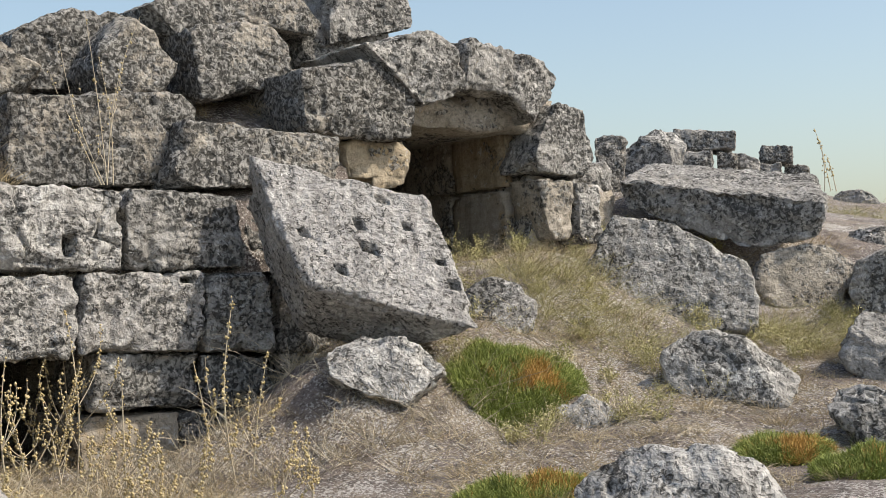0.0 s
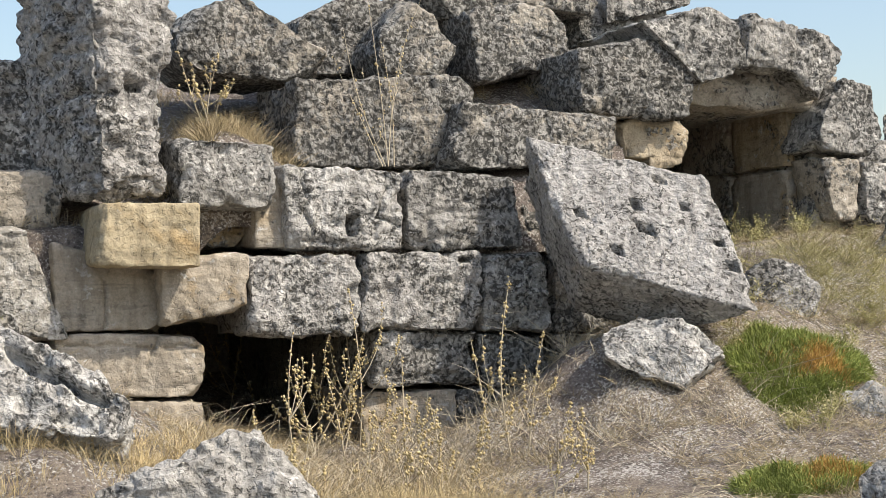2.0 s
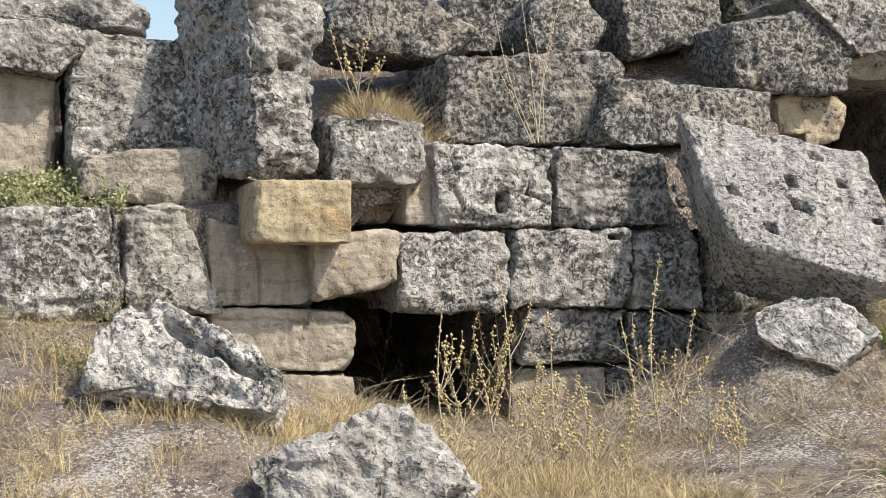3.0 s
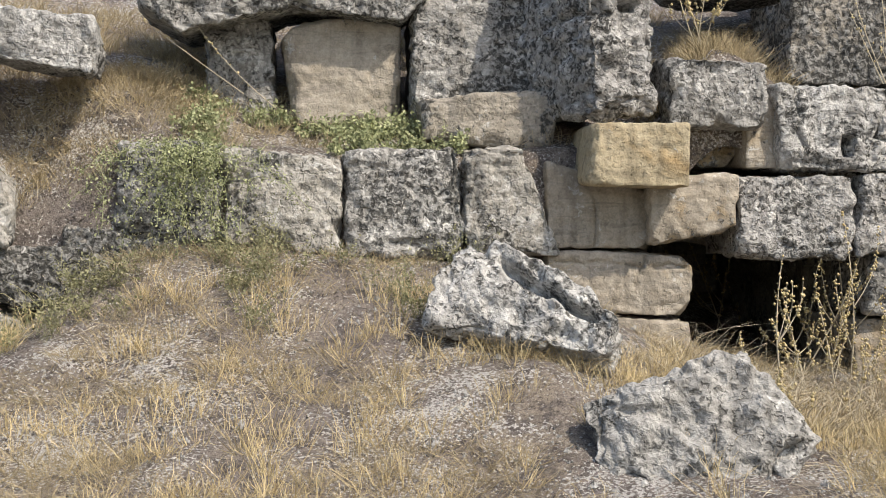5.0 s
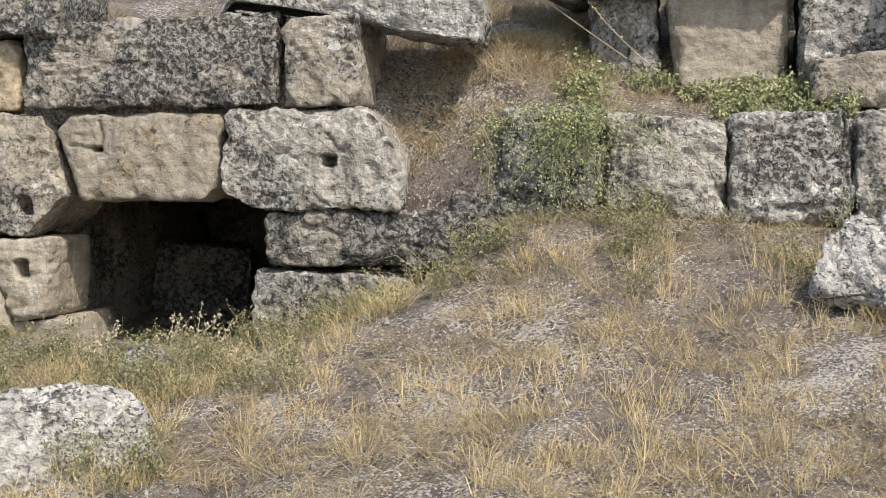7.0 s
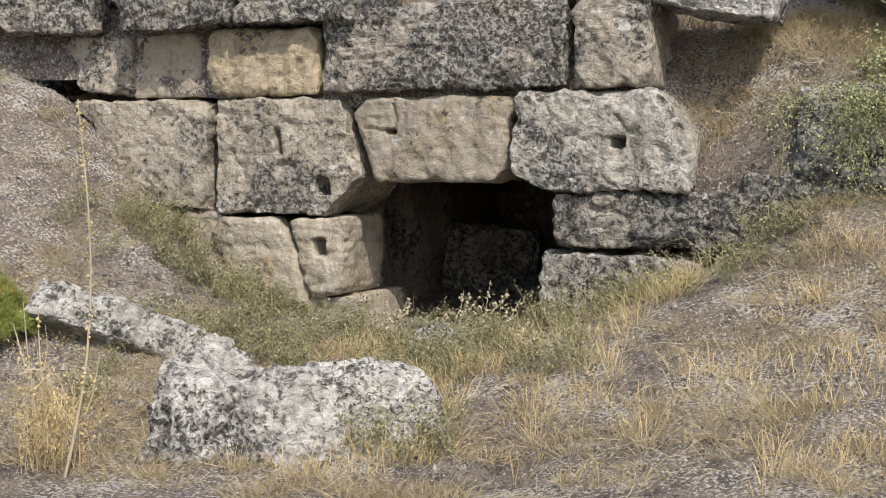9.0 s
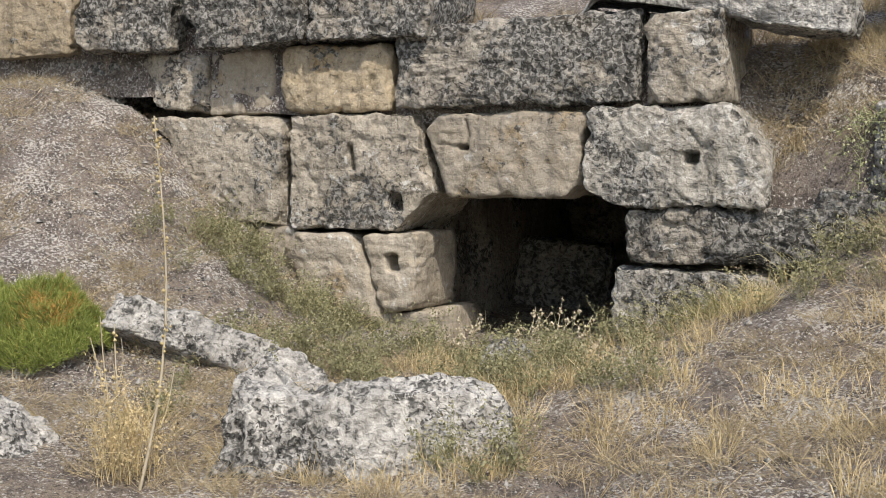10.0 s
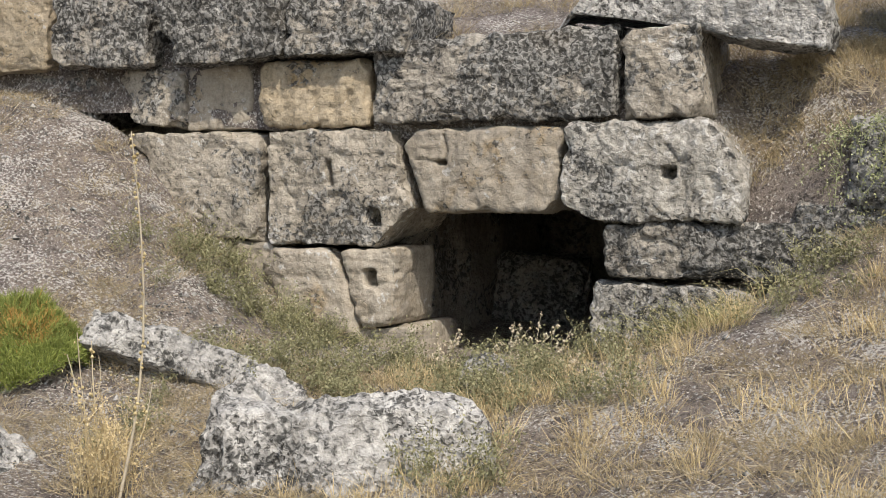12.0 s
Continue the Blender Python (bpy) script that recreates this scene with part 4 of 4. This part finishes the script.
rock(14.69, 13.57, 3.28, 0.29, 0.8, 0.59, "dark", (0, 0, -47), tl=(0.01, 0.01), tr=(0.01, -0.01), facets=0)
rock(15.21, 13.67, 3.28, 0.32, 0.8, 0.56, "grey", (0, 0, -48), tl=(-0.00, 0.08), tr=(0.01, -0.08))
rock(17.09, 14.76, 3.75, 0.49, 0.8, 0.27, "dark", (0, 0, -49), tl=(0.01, 0.02), tr=(0.00, -0.02), br=(-0.00, -0.01), bl=(-0.01, 0.01), facets=0)
rock(16.75, 14.66, 3.31, 0.43, 0.8, 0.56, "grey", (0, 0, -49), facets=0)
rock(17.41, 14.66, 3.32, 0.38, 0.8, 0.56, "dark", (0, 0, -50), tl=(0.01, 0.03), tr=(0.02, -0.03), br=(-0.02, -0.01), facets=0)
rock(17.01, 13.25, 2.84, 0.56, 0.8, 0.42, "grey", (0, 0, -52), tl=(0.00, 0.01), t=(0.06, 0.05), tr=(-0.02, -0.01), r=(0.06, 0.02), br=(0.02, 0.01), b=(0.02, -0.02), l=(-0.07, 0.05))
# cushion shrubs
cushion(5.73, 7.12, 1.05, 1.08, 0.6, 0.20, 0.14)
cushion(4.65, 5.76, 0.59, 0.85, 0.5, 0.15, 0.3)
cushion(6.23, 5.40, 0.74, 0.62, 0.5, 0.13, 0.42)
cushion(6.04, 4.72, 0.69, 0.61, 0.5, 0.17, 0.12)
cushion(-5.31, 6.41, 0.64, 0.89, 0.7, 0.43, 0.03)
# dry stalks
dry_stalk(3.86, 7.39, 0.62, 0.00, -0.00, 1.08)
dry_stalk(3.76, 7.46, 0.62, -0.10, 0.05, 0.74)
dry_stalk(3.97, 7.40, 0.65, 0.09, -0.05, 0.75)
dry_stalk(3.42, 8.73, 0.62, -0.08, 0.03, 1.07)
dry_stalk(3.25, 11.05, 0.67, 0.13, -0.04, 0.81)
dry_stalk(3.36, 11.21, 0.72, -0.31, 0.09, 0.83)
dry_stalk(3.15, 8.75, 0.62, -0.18, 0.06, 0.55)
dry_stalk(3.25, 8.86, 0.62, 0.01, -0.00, 0.55)
dry_stalk(3.22, 8.62, 0.61, 0.11, -0.04, 0.47)
dry_stalk(3.36, 8.30, 0.59, 0.12, -0.05, 0.49)
dry_stalk(3.53, 7.99, 0.61, -0.18, 0.08, 0.52)
dry_stalk(3.08, 8.65, 0.61, 0.35, -0.13, 0.86)
dry_stalk(2.23, 6.97, 0.59, -0.05, 0.02, 0.46, side=4, buds=36)
dry_stalk(2.33, 6.90, 0.56, 0.11, -0.04, 0.42, side=4, buds=36)
dry_stalk(2.88, 7.27, 0.51, 0.06, -0.03, 0.49, side=4, buds=36)
dry_stalk(2.98, 6.97, 0.51, 0.14, -0.06, 0.44, side=4, buds=36)
dry_stalk(3.23, 7.01, 0.52, -0.05, 0.02, 0.51, side=4, buds=36)
dry_stalk(3.31, 6.91, 0.52, 0.11, -0.06, 0.48, side=4, buds=36)
dry_stalk(3.62, 6.48, 0.56, 0.08, -0.05, 0.49, side=4, buds=36)
dry_stalk(3.79, 6.43, 0.58, -0.04, 0.03, 0.38, side=4, buds=36)
dry_stalk(3.09, 7.14, 0.51, -0.02, 0.01, 0.79, side=4, buds=36)
dry_stalk(2.56, 7.30, 0.55, -0.05, 0.02, 0.88, side=4, buds=36)
dry_stalk(3.14, 8.20, 0.58, -0.11, 0.04, 0.60)
dry_stalk(3.00, 8.29, 0.58, -0.14, 0.05, 0.60)
dry_stalk(3.27, 8.32, 0.59, -0.04, 0.02, 1.07)
dry_stalk(3.15, 8.41, 0.59, 0.17, -0.06, 0.74)
dry_stalk(-3.84, 5.29, 0.20, 0.07, 0.05, 1.71, side=0, buds=70, thick=0.008)
dry_stalk(-4.03, 5.43, 0.24, -0.07, -0.06, 0.76, side=1, buds=12)
dry_stalk(-4.01, 5.44, 0.24, -0.04, -0.03, 0.72, side=1, buds=12)
dry_stalk(-3.99, 5.46, 0.24, 0.16, 0.11, 0.52, side=1, buds=12)
dry_stalk(-4.07, 5.42, 0.24, -0.08, -0.06, 0.66, side=1, buds=12)
dry_stalk(3.63, 8.62, 2.46, -0.11, 0.05, 1.12, side=1, buds=12, thick=0.004, size=0.009)
dry_stalk(3.63, 8.62, 2.46, 0.21, -0.09, 1.09, side=1, buds=12, thick=0.004, size=0.009)
dry_stalk(3.61, 8.62, 2.46, -0.24, 0.10, 0.90, side=1, buds=12, thick=0.004, size=0.009)
dry_stalk(3.67, 8.62, 2.46, -0.07, 0.03, 0.83, side=1, buds=12, thick=0.004, size=0.009)
dry_stalk(3.59, 8.62, 2.46, -0.19, 0.08, 0.47, side=1, buds=12, thick=0.004, size=0.009)
dry_stalk(-0.16, 9.00, 2.30, -0.53, -0.02, 0.57, side=0, buds=14, thick=0.004, size=0.009)
dry_stalk(-0.36, 9.00, 2.39, -0.75, -0.06, 0.55, side=0, buds=14, thick=0.004, size=0.009)
dry_stalk(2.47, 8.90, 2.72, -0.15, 0.04, 0.51, side=3, buds=16, thick=0.004, size=0.010)
dry_stalk(2.49, 8.90, 2.72, 0.09, -0.03, 0.47, side=3, buds=16, thick=0.004, size=0.010)
dry_stalk(2.51, 8.90, 2.72, -0.10, 0.03, 0.33, side=3, buds=16, thick=0.004, size=0.010)
dry_stalk(2.55, 8.90, 2.72, 0.09, -0.03, 0.29, side=3, buds=16, thick=0.004, size=0.010)
dry_stalk(-3.42, 7.94, 0.47, 0.13, 0.05, 0.34, side=3, buds=22, thick=0.004, size=0.011, bud=PALE_STRAW, label="dry whitish weed with drooping seed heads")
dry_stalk(-3.24, 7.97, 0.48, -0.22, -0.09, 0.20, side=3, buds=22, thick=0.004, size=0.011, bud=PALE_STRAW, label="dry whitish weed with drooping seed heads")
dry_stalk(-3.05, 7.93, 0.49, 0.20, 0.08, 0.34, side=3, buds=22, thick=0.004, size=0.011, bud=PALE_STRAW, label="dry whitish weed with drooping seed heads")
dry_stalk(-2.80, 7.83, 0.52, 0.08, 0.03, 0.43, side=3, buds=22, thick=0.004, size=0.011, bud=PALE_STRAW, label="dry whitish weed with drooping seed heads")
dry_stalk(-2.71, 7.78, 0.53, 0.24, 0.08, 0.21, side=3, buds=22, thick=0.004, size=0.011, bud=PALE_STRAW, label="dry whitish weed with drooping seed heads")
dry_stalk(-3.17, 7.95, 0.48, 0.13, 0.05, 0.24, side=3, buds=22, thick=0.004, size=0.011, bud=PALE_STRAW, label="dry whitish weed with drooping seed heads")
dry_stalk(-2.88, 7.87, 0.51, 0.15, 0.05, 0.20, side=3, buds=22, thick=0.004, size=0.011, bud=PALE_STRAW, label="dry whitish weed with drooping seed heads")
dry_stalk(-3.31, 7.87, 0.47, -0.06, -0.03, 0.32, side=3, buds=22, thick=0.004, size=0.011, bud=PALE_STRAW, label="dry whitish weed with drooping seed heads")
dry_stalk(-2.93, 7.89, 0.50, 0.03, 0.01, 0.38, side=3, buds=22, thick=0.004, size=0.011, bud=PALE_STRAW, label="dry whitish weed with drooping seed heads")
dry_stalk(-2.62, 7.71, 0.54, 0.12, 0.04, 0.32, side=3, buds=22, thick=0.004, size=0.011, bud=PALE_STRAW, label="dry whitish weed with drooping seed heads")
dry_stalk(-3.55, 7.90, 0.47, 0.13, 0.06, 0.21, side=3, buds=22, thick=0.004, size=0.011, bud=PALE_STRAW, label="dry whitish weed with drooping seed heads")
dry_stalk(16.02, 13.00, 3.07, -0.07, 0.09, 0.90, side=0, buds=14, thick=0.008, size=0.02)
dry_stalk(16.15, 13.00, 3.08, -0.07, 0.09, 0.68, side=0, buds=14, thick=0.008, size=0.02)
dry_stalk(16.27, 13.00, 3.08, -0.07, 0.09, 0.52, side=0, buds=14, thick=0.008, size=0.02)
dry_stalk(3.31, 11.03, 0.66, 0.17, -0.05, 0.15, side=2, buds=10, thick=0.003)
dry_stalk(3.46, 10.92, 0.64, -0.16, 0.05, 0.54, side=2, buds=10, thick=0.003)


# ---- grass, weeds and litter ----
def scatter(n, x0, x1, y0, y1, lump, bare, seed, onto=ground_z):
    x, y = RNG.uniform(x0, x1, n), RNG.uniform(y0, y1, n)
    keep = bumps(np.stack([x, y, np.zeros(n)], 1), lump, seed) > bare
    x, y = x[keep], y[keep]
    return np.stack([x, y, onto(x, y)], 1)


def tufts(centres, per, spread, h0, h1, lean=0.5):
    """Roots and tips of grass blades gathered in tufts."""
    k = np.repeat(np.arange(len(centres)), per)
    n = len(k)
    size = RNG.uniform(h0, h1, len(centres))[k] * RNG.uniform(0.5, 1.1, n)
    off = RNG.normal(size=(n, 3)) * (spread, spread, 0)
    root = centres[k] + off
    tip = root + off * 1.2 + np.stack([RNG.normal(size=n) * size * lean, RNG.normal(size=n) * size * lean, size], 1)
    return root, tip


def grass(name, root, tip, width, mat, label, bend=0.25):
    ob = new(name, blades(name, root, tip, width, mat, bend))
    return tagged(ob, label, "grass", kind="stuff")


# dry grass all over the slope, thinner on the bare soil
c = np.concatenate([scatter(4600, -7.5, 3.5, 5.3, 8.5, 0.45, -0.1, 31), scatter(2400, 2.5, 10.5, 4.6, 9.5, 0.5, -0.15, 32)])
grass("dry_grass", *tufts(c, 24, 0.045, 0.02, 0.11, 0.6), 0.0025, STRAW, "thin yellow dry grass in tufts on the slope")
c = np.concatenate([scatter(1700, -3.6, 3.4, 5.6, 8.1, 0.2, 0.05, 33), scatter(110, -3.0, -1.7, 5.8, 7.4, 0.2, -0.2, 47), scatter(70, 0.9, 2.6, 6.6, 7.3, 0.2, -0.2, 53)])
grass("tall_dry_grass", *tufts(c, 17, 0.035, 0.05, 0.21, 0.3), 0.003, GOLD, "tall golden dry grass in tufts on the slope")
# brittle grey-gold stems below the low openings
c = np.concatenate([scatter(150, 2.0, 4.6, 6.8, 8.0, 0.4, -0.3, 51), scatter(40, 4.4, 6.2, 6.4, 7.2, 0.4, -0.1, 52)])
grass("brittle_stems", *tufts(c, 16, 0.07, 0.08, 0.30, 0.9), 0.0035, PALE_STRAW, "brittle bleached stems leaning below the wall", 0.3)
# flat bleached stems lying on the soil
c = np.concatenate([scatter(9000, 3.2, 9.0, 4.8, 8.4, 0.5, -0.3, 34), scatter(5000, -7, 3.2, 5.3, 8.4, 0.4, 0.1, 35)])
a = RNG.uniform(0, 2 * np.pi, len(c))
s = RNG.uniform(0.05, 0.22, len(c))
root, tip = c + (0, 0, 0.012), c + np.stack([np.cos(a) * s, np.sin(a) * s, np.zeros(len(c))], 1)
tip[:, 2] = ground_z(tip[:, 0], tip[:, 1]) + RNG.uniform(0.0, 0.05, len(c))
grass("straw_litter", root, tip, 0.0035, PALE_STRAW, "bleached fallen stems lying on the soil", 0.12)
# greener weeds: thin branching sprigs with small leaves
def sprigs(name, c, per, h0, h1, mat, leaf, label, lean=0.45):
    k = np.repeat(np.arange(len(c)), per)
    n = len(k)
    size = RNG.uniform(h0, h1, len(c))[k] * RNG.uniform(0.5, 1.1, n)
    root = c[k] + RNG.normal(size=(n, 3)) * (0.035, 0.035, 0)
    way = np.stack([RNG.normal(size=n) * lean, RNG.normal(size=n) * lean, np.ones(n)], 1) * size[:, None]
    stems = [(root, root + way)]
    spots = []
    for j in range(5):
        at = root + way * RNG.uniform(0.25, 0.9, (n, 1))
        end = at + (RNG.normal(size=(n, 3)) * 0.32 + (0, 0, 0.25)) * size[:, None] * 0.6
        stems.append((at, end))
        for u in (0.35, 0.6, 0.85, 1.0):
            spots.append(at + (end - at) * u + RNG.normal(size=(n, 3)) * 0.008)
    grass(name, np.concatenate([a for a, _ in stems]), np.concatenate([b for _, b in stems]), 0.0026, mat, label, 0.2)
    tagged(new(name + "_leaf", leaves(name + "_leaf", np.concatenate(spots), leaf, mat)), "small leaves of " + label, "weeds", kind="stuff")


c = np.concatenate([scatter(190, -4.4, -1.9, 6.9, 8.35, 0.22, 0.0, 36), scatter(50, -5.3, -4.2, 7.9, 8.38, 0.4, -0.5, 54), scatter(60, -4.4, -2.2, 5.5, 6.4, 0.4, -0.1, 55), scatter(90, -7.2, -4.2, 6.2, 8.2, 0.3, 0.3, 37), scatter(70, -1.9, 1.2, 7.6, 8.35, 0.3, 0.0, 39)])
sprigs("green_weed", c, 9, 0.10, 0.30, WEED, 0.017, "grey-green weeds among the grass")
c = np.stack([RNG.normal(-3.95, 0.09, 16), RNG.normal(5.38, 0.07, 16), np.zeros(16)], 1)
c[:, 2] = ground_z(c[:, 0], c[:, 1])
sprigs("straw_clump", c, 6, 0.25, 0.55, GOLD, 0.013, "dry golden straw in a tall clump", 0.16)
c = scatter(150, 5.2, 9.5, 6.4, 9.6, 0.5, -0.1, 38)
sprigs("fresh_weed", c, 14, 0.08, 0.22, MEADOW, 0.015, "yellow-green weeds between fallen stones")
# yellow-green grass standing between the fallen blocks
spots = [(6.6, 8.3, 0.5, 0.2, 90), (7.2, 8.3, 0.35, 0.25, 80), (6.75, 7.85, 0.4, 0.25, 130), (7.1, 7.6, 0.45, 0.25, 120), (8.8, 7.5, 0.4, 0.3, 110), (8.5, 7.1, 0.3, 0.25, 70), (12.5, 10.2, 1.0, 0.5, 120), (-4.5, 8.15, 0.4, 0.15, 50), (-1.8, 8.0, 0.3, 0.2, 60)]
c = np.concatenate([np.stack([x + RNG.normal(size=n) * dx * 0.6, y + RNG.normal(size=n) * dy * 0.6, np.zeros(n)], 1) for x, y, dx, dy, n in spots])
c[:, 2] = ground_z(c[:, 0], c[:, 1])
grass("meadow_grass", *tufts(c[::2], 20, 0.08, 0.04, 0.17, 0.8), 0.0028, MEADOW, "yellow-green seeding grass between the fallen blocks", 0.35)
k = np.repeat(np.arange(len(c)), 10)
at = c[k] + RNG.normal(size=(len(k), 3)) * (0.09, 0.09, 0.05) + (0, 0, 0.17)
tagged(new("grass_seed_heads", leaves("grass_seed_heads", at, 0.009, PALE_STRAW)), "pale seed heads over the yellow-green grass", "grass", kind="stuff")
# grass on the terrace
c = np.concatenate([scatter(900, -4.6, 2.6, 8.7, 10.6, 0.5, -0.2, 41, terrace_z), scatter(500, 2.4, 8.0, 8.9, 10.6, 0.5, -0.1, 42, terrace_z), scatter(600, -2.1, -0.4, 8.62, 10.4, 0.5, -0.5, 48, terrace_z), scatter(160, 2.1, 3.0, 8.66, 9.2, 0.5, -0.8, 50, terrace_z)])
grass("terrace_grass", *tufts(c, 18, 0.04, 0.05, 0.16), 0.003, STRAW, "dry grass on the earth behind the wall")
c = scatter(300, -0.7, 1.3, 8.62, 9.2, 0.4, -0.1, 43, terrace_z)
sprigs("ledge_weed", c[::3], 10, 0.06, 0.17, VINE, 0.024, "low green weeds on the ledge above the wall", 0.7)
c = scatter(1500, -1.8, -0.5, 8.62, 9.6, 0.4, -0.6, 58, terrace_z)
grass("hollow_litter", c, c + RNG.normal(size=c.shape) * (0.07, 0.05, 0.04) + (0, -0.02, 0.02), 0.004, PALE_STRAW, "bleached straw on the steep earth of the hollow", 0.2)
c = scatter(110, -1.6, -0.6, 8.62, 9.5, 0.25, 0.1, 57, terrace_z)
sprigs("hollow_weed", c, 8, 0.05, 0.15, STRAW, 0.014, "yellowing weeds on the steep earth of the hollow", 0.7)
# pebbles
c = np.concatenate([scatter(3000, -7.5, 3.5, 5.3, 8.5, 0.5, -0.2, 44), scatter(7000, -7.8, -4.0, 6.0, 8.6, 0.5, -0.6, 46), scatter(1400, 2.5, 10, 4.6, 9, 0.5, -0.2, 45), scatter(9000, -4.5, 3.5, 5.4, 8.4, 0.35, -0.1, 49)])
tagged(new("pebbles", mesh_of("pebbles", *join([nugget(q, RNG.uniform(0.004, 0.014) if RNG.uniform() < 0.975 else RNG.uniform(0.015, 0.035)) for q in c]), STONE["white"], False)), "pale limestone pebbles and chips on the soil", "pebbles", kind="stuff")

# creeper hanging over the low course
vine = new("creeper")
vine.matrix_world = pose(-0.66, 8.45, 2.0)
stems = []
spots = []
for k in range(46):
    x0 = RNG.normal() * 0.17
    drop = RNG.uniform(0.12, 0.85) * (1.1 - abs(x0) * 0.9)
    s = np.linspace(0, 1, 9)[:, None]
    p = np.array([x0, 0.12, 0.03]) + s * np.array([RNG.normal() * 0.2, -0.27, -drop]) + np.sin(s * np.pi) * np.array([0, -0.07, 0.03]) + RNG.normal(size=(9, 3)) * 0.018
    stems.append(tube(p, np.linspace(0.0025, 0.0015, 9), 4))
    u = RNG.uniform(0, 8, 130)
    a = np.minimum(u.astype(int), 7)
    spots.append(p[a] + (p[a + 1] - p[a]) * (u - a)[:, None] + RNG.normal(size=(130, 3)) * (0.03, 0.03, 0.025))
tagged(part("stem_tangle", mesh_of("stem_tangle", *join(stems), VINE), vine), kind="stuff")
tagged(part("foliage", leaves("foliage", np.concatenate(spots), 0.018, VINE), vine, "small pale green leaves"), kind="stuff")
tagged(vine, "green creeper with small leaves hanging over the wall", "plant")
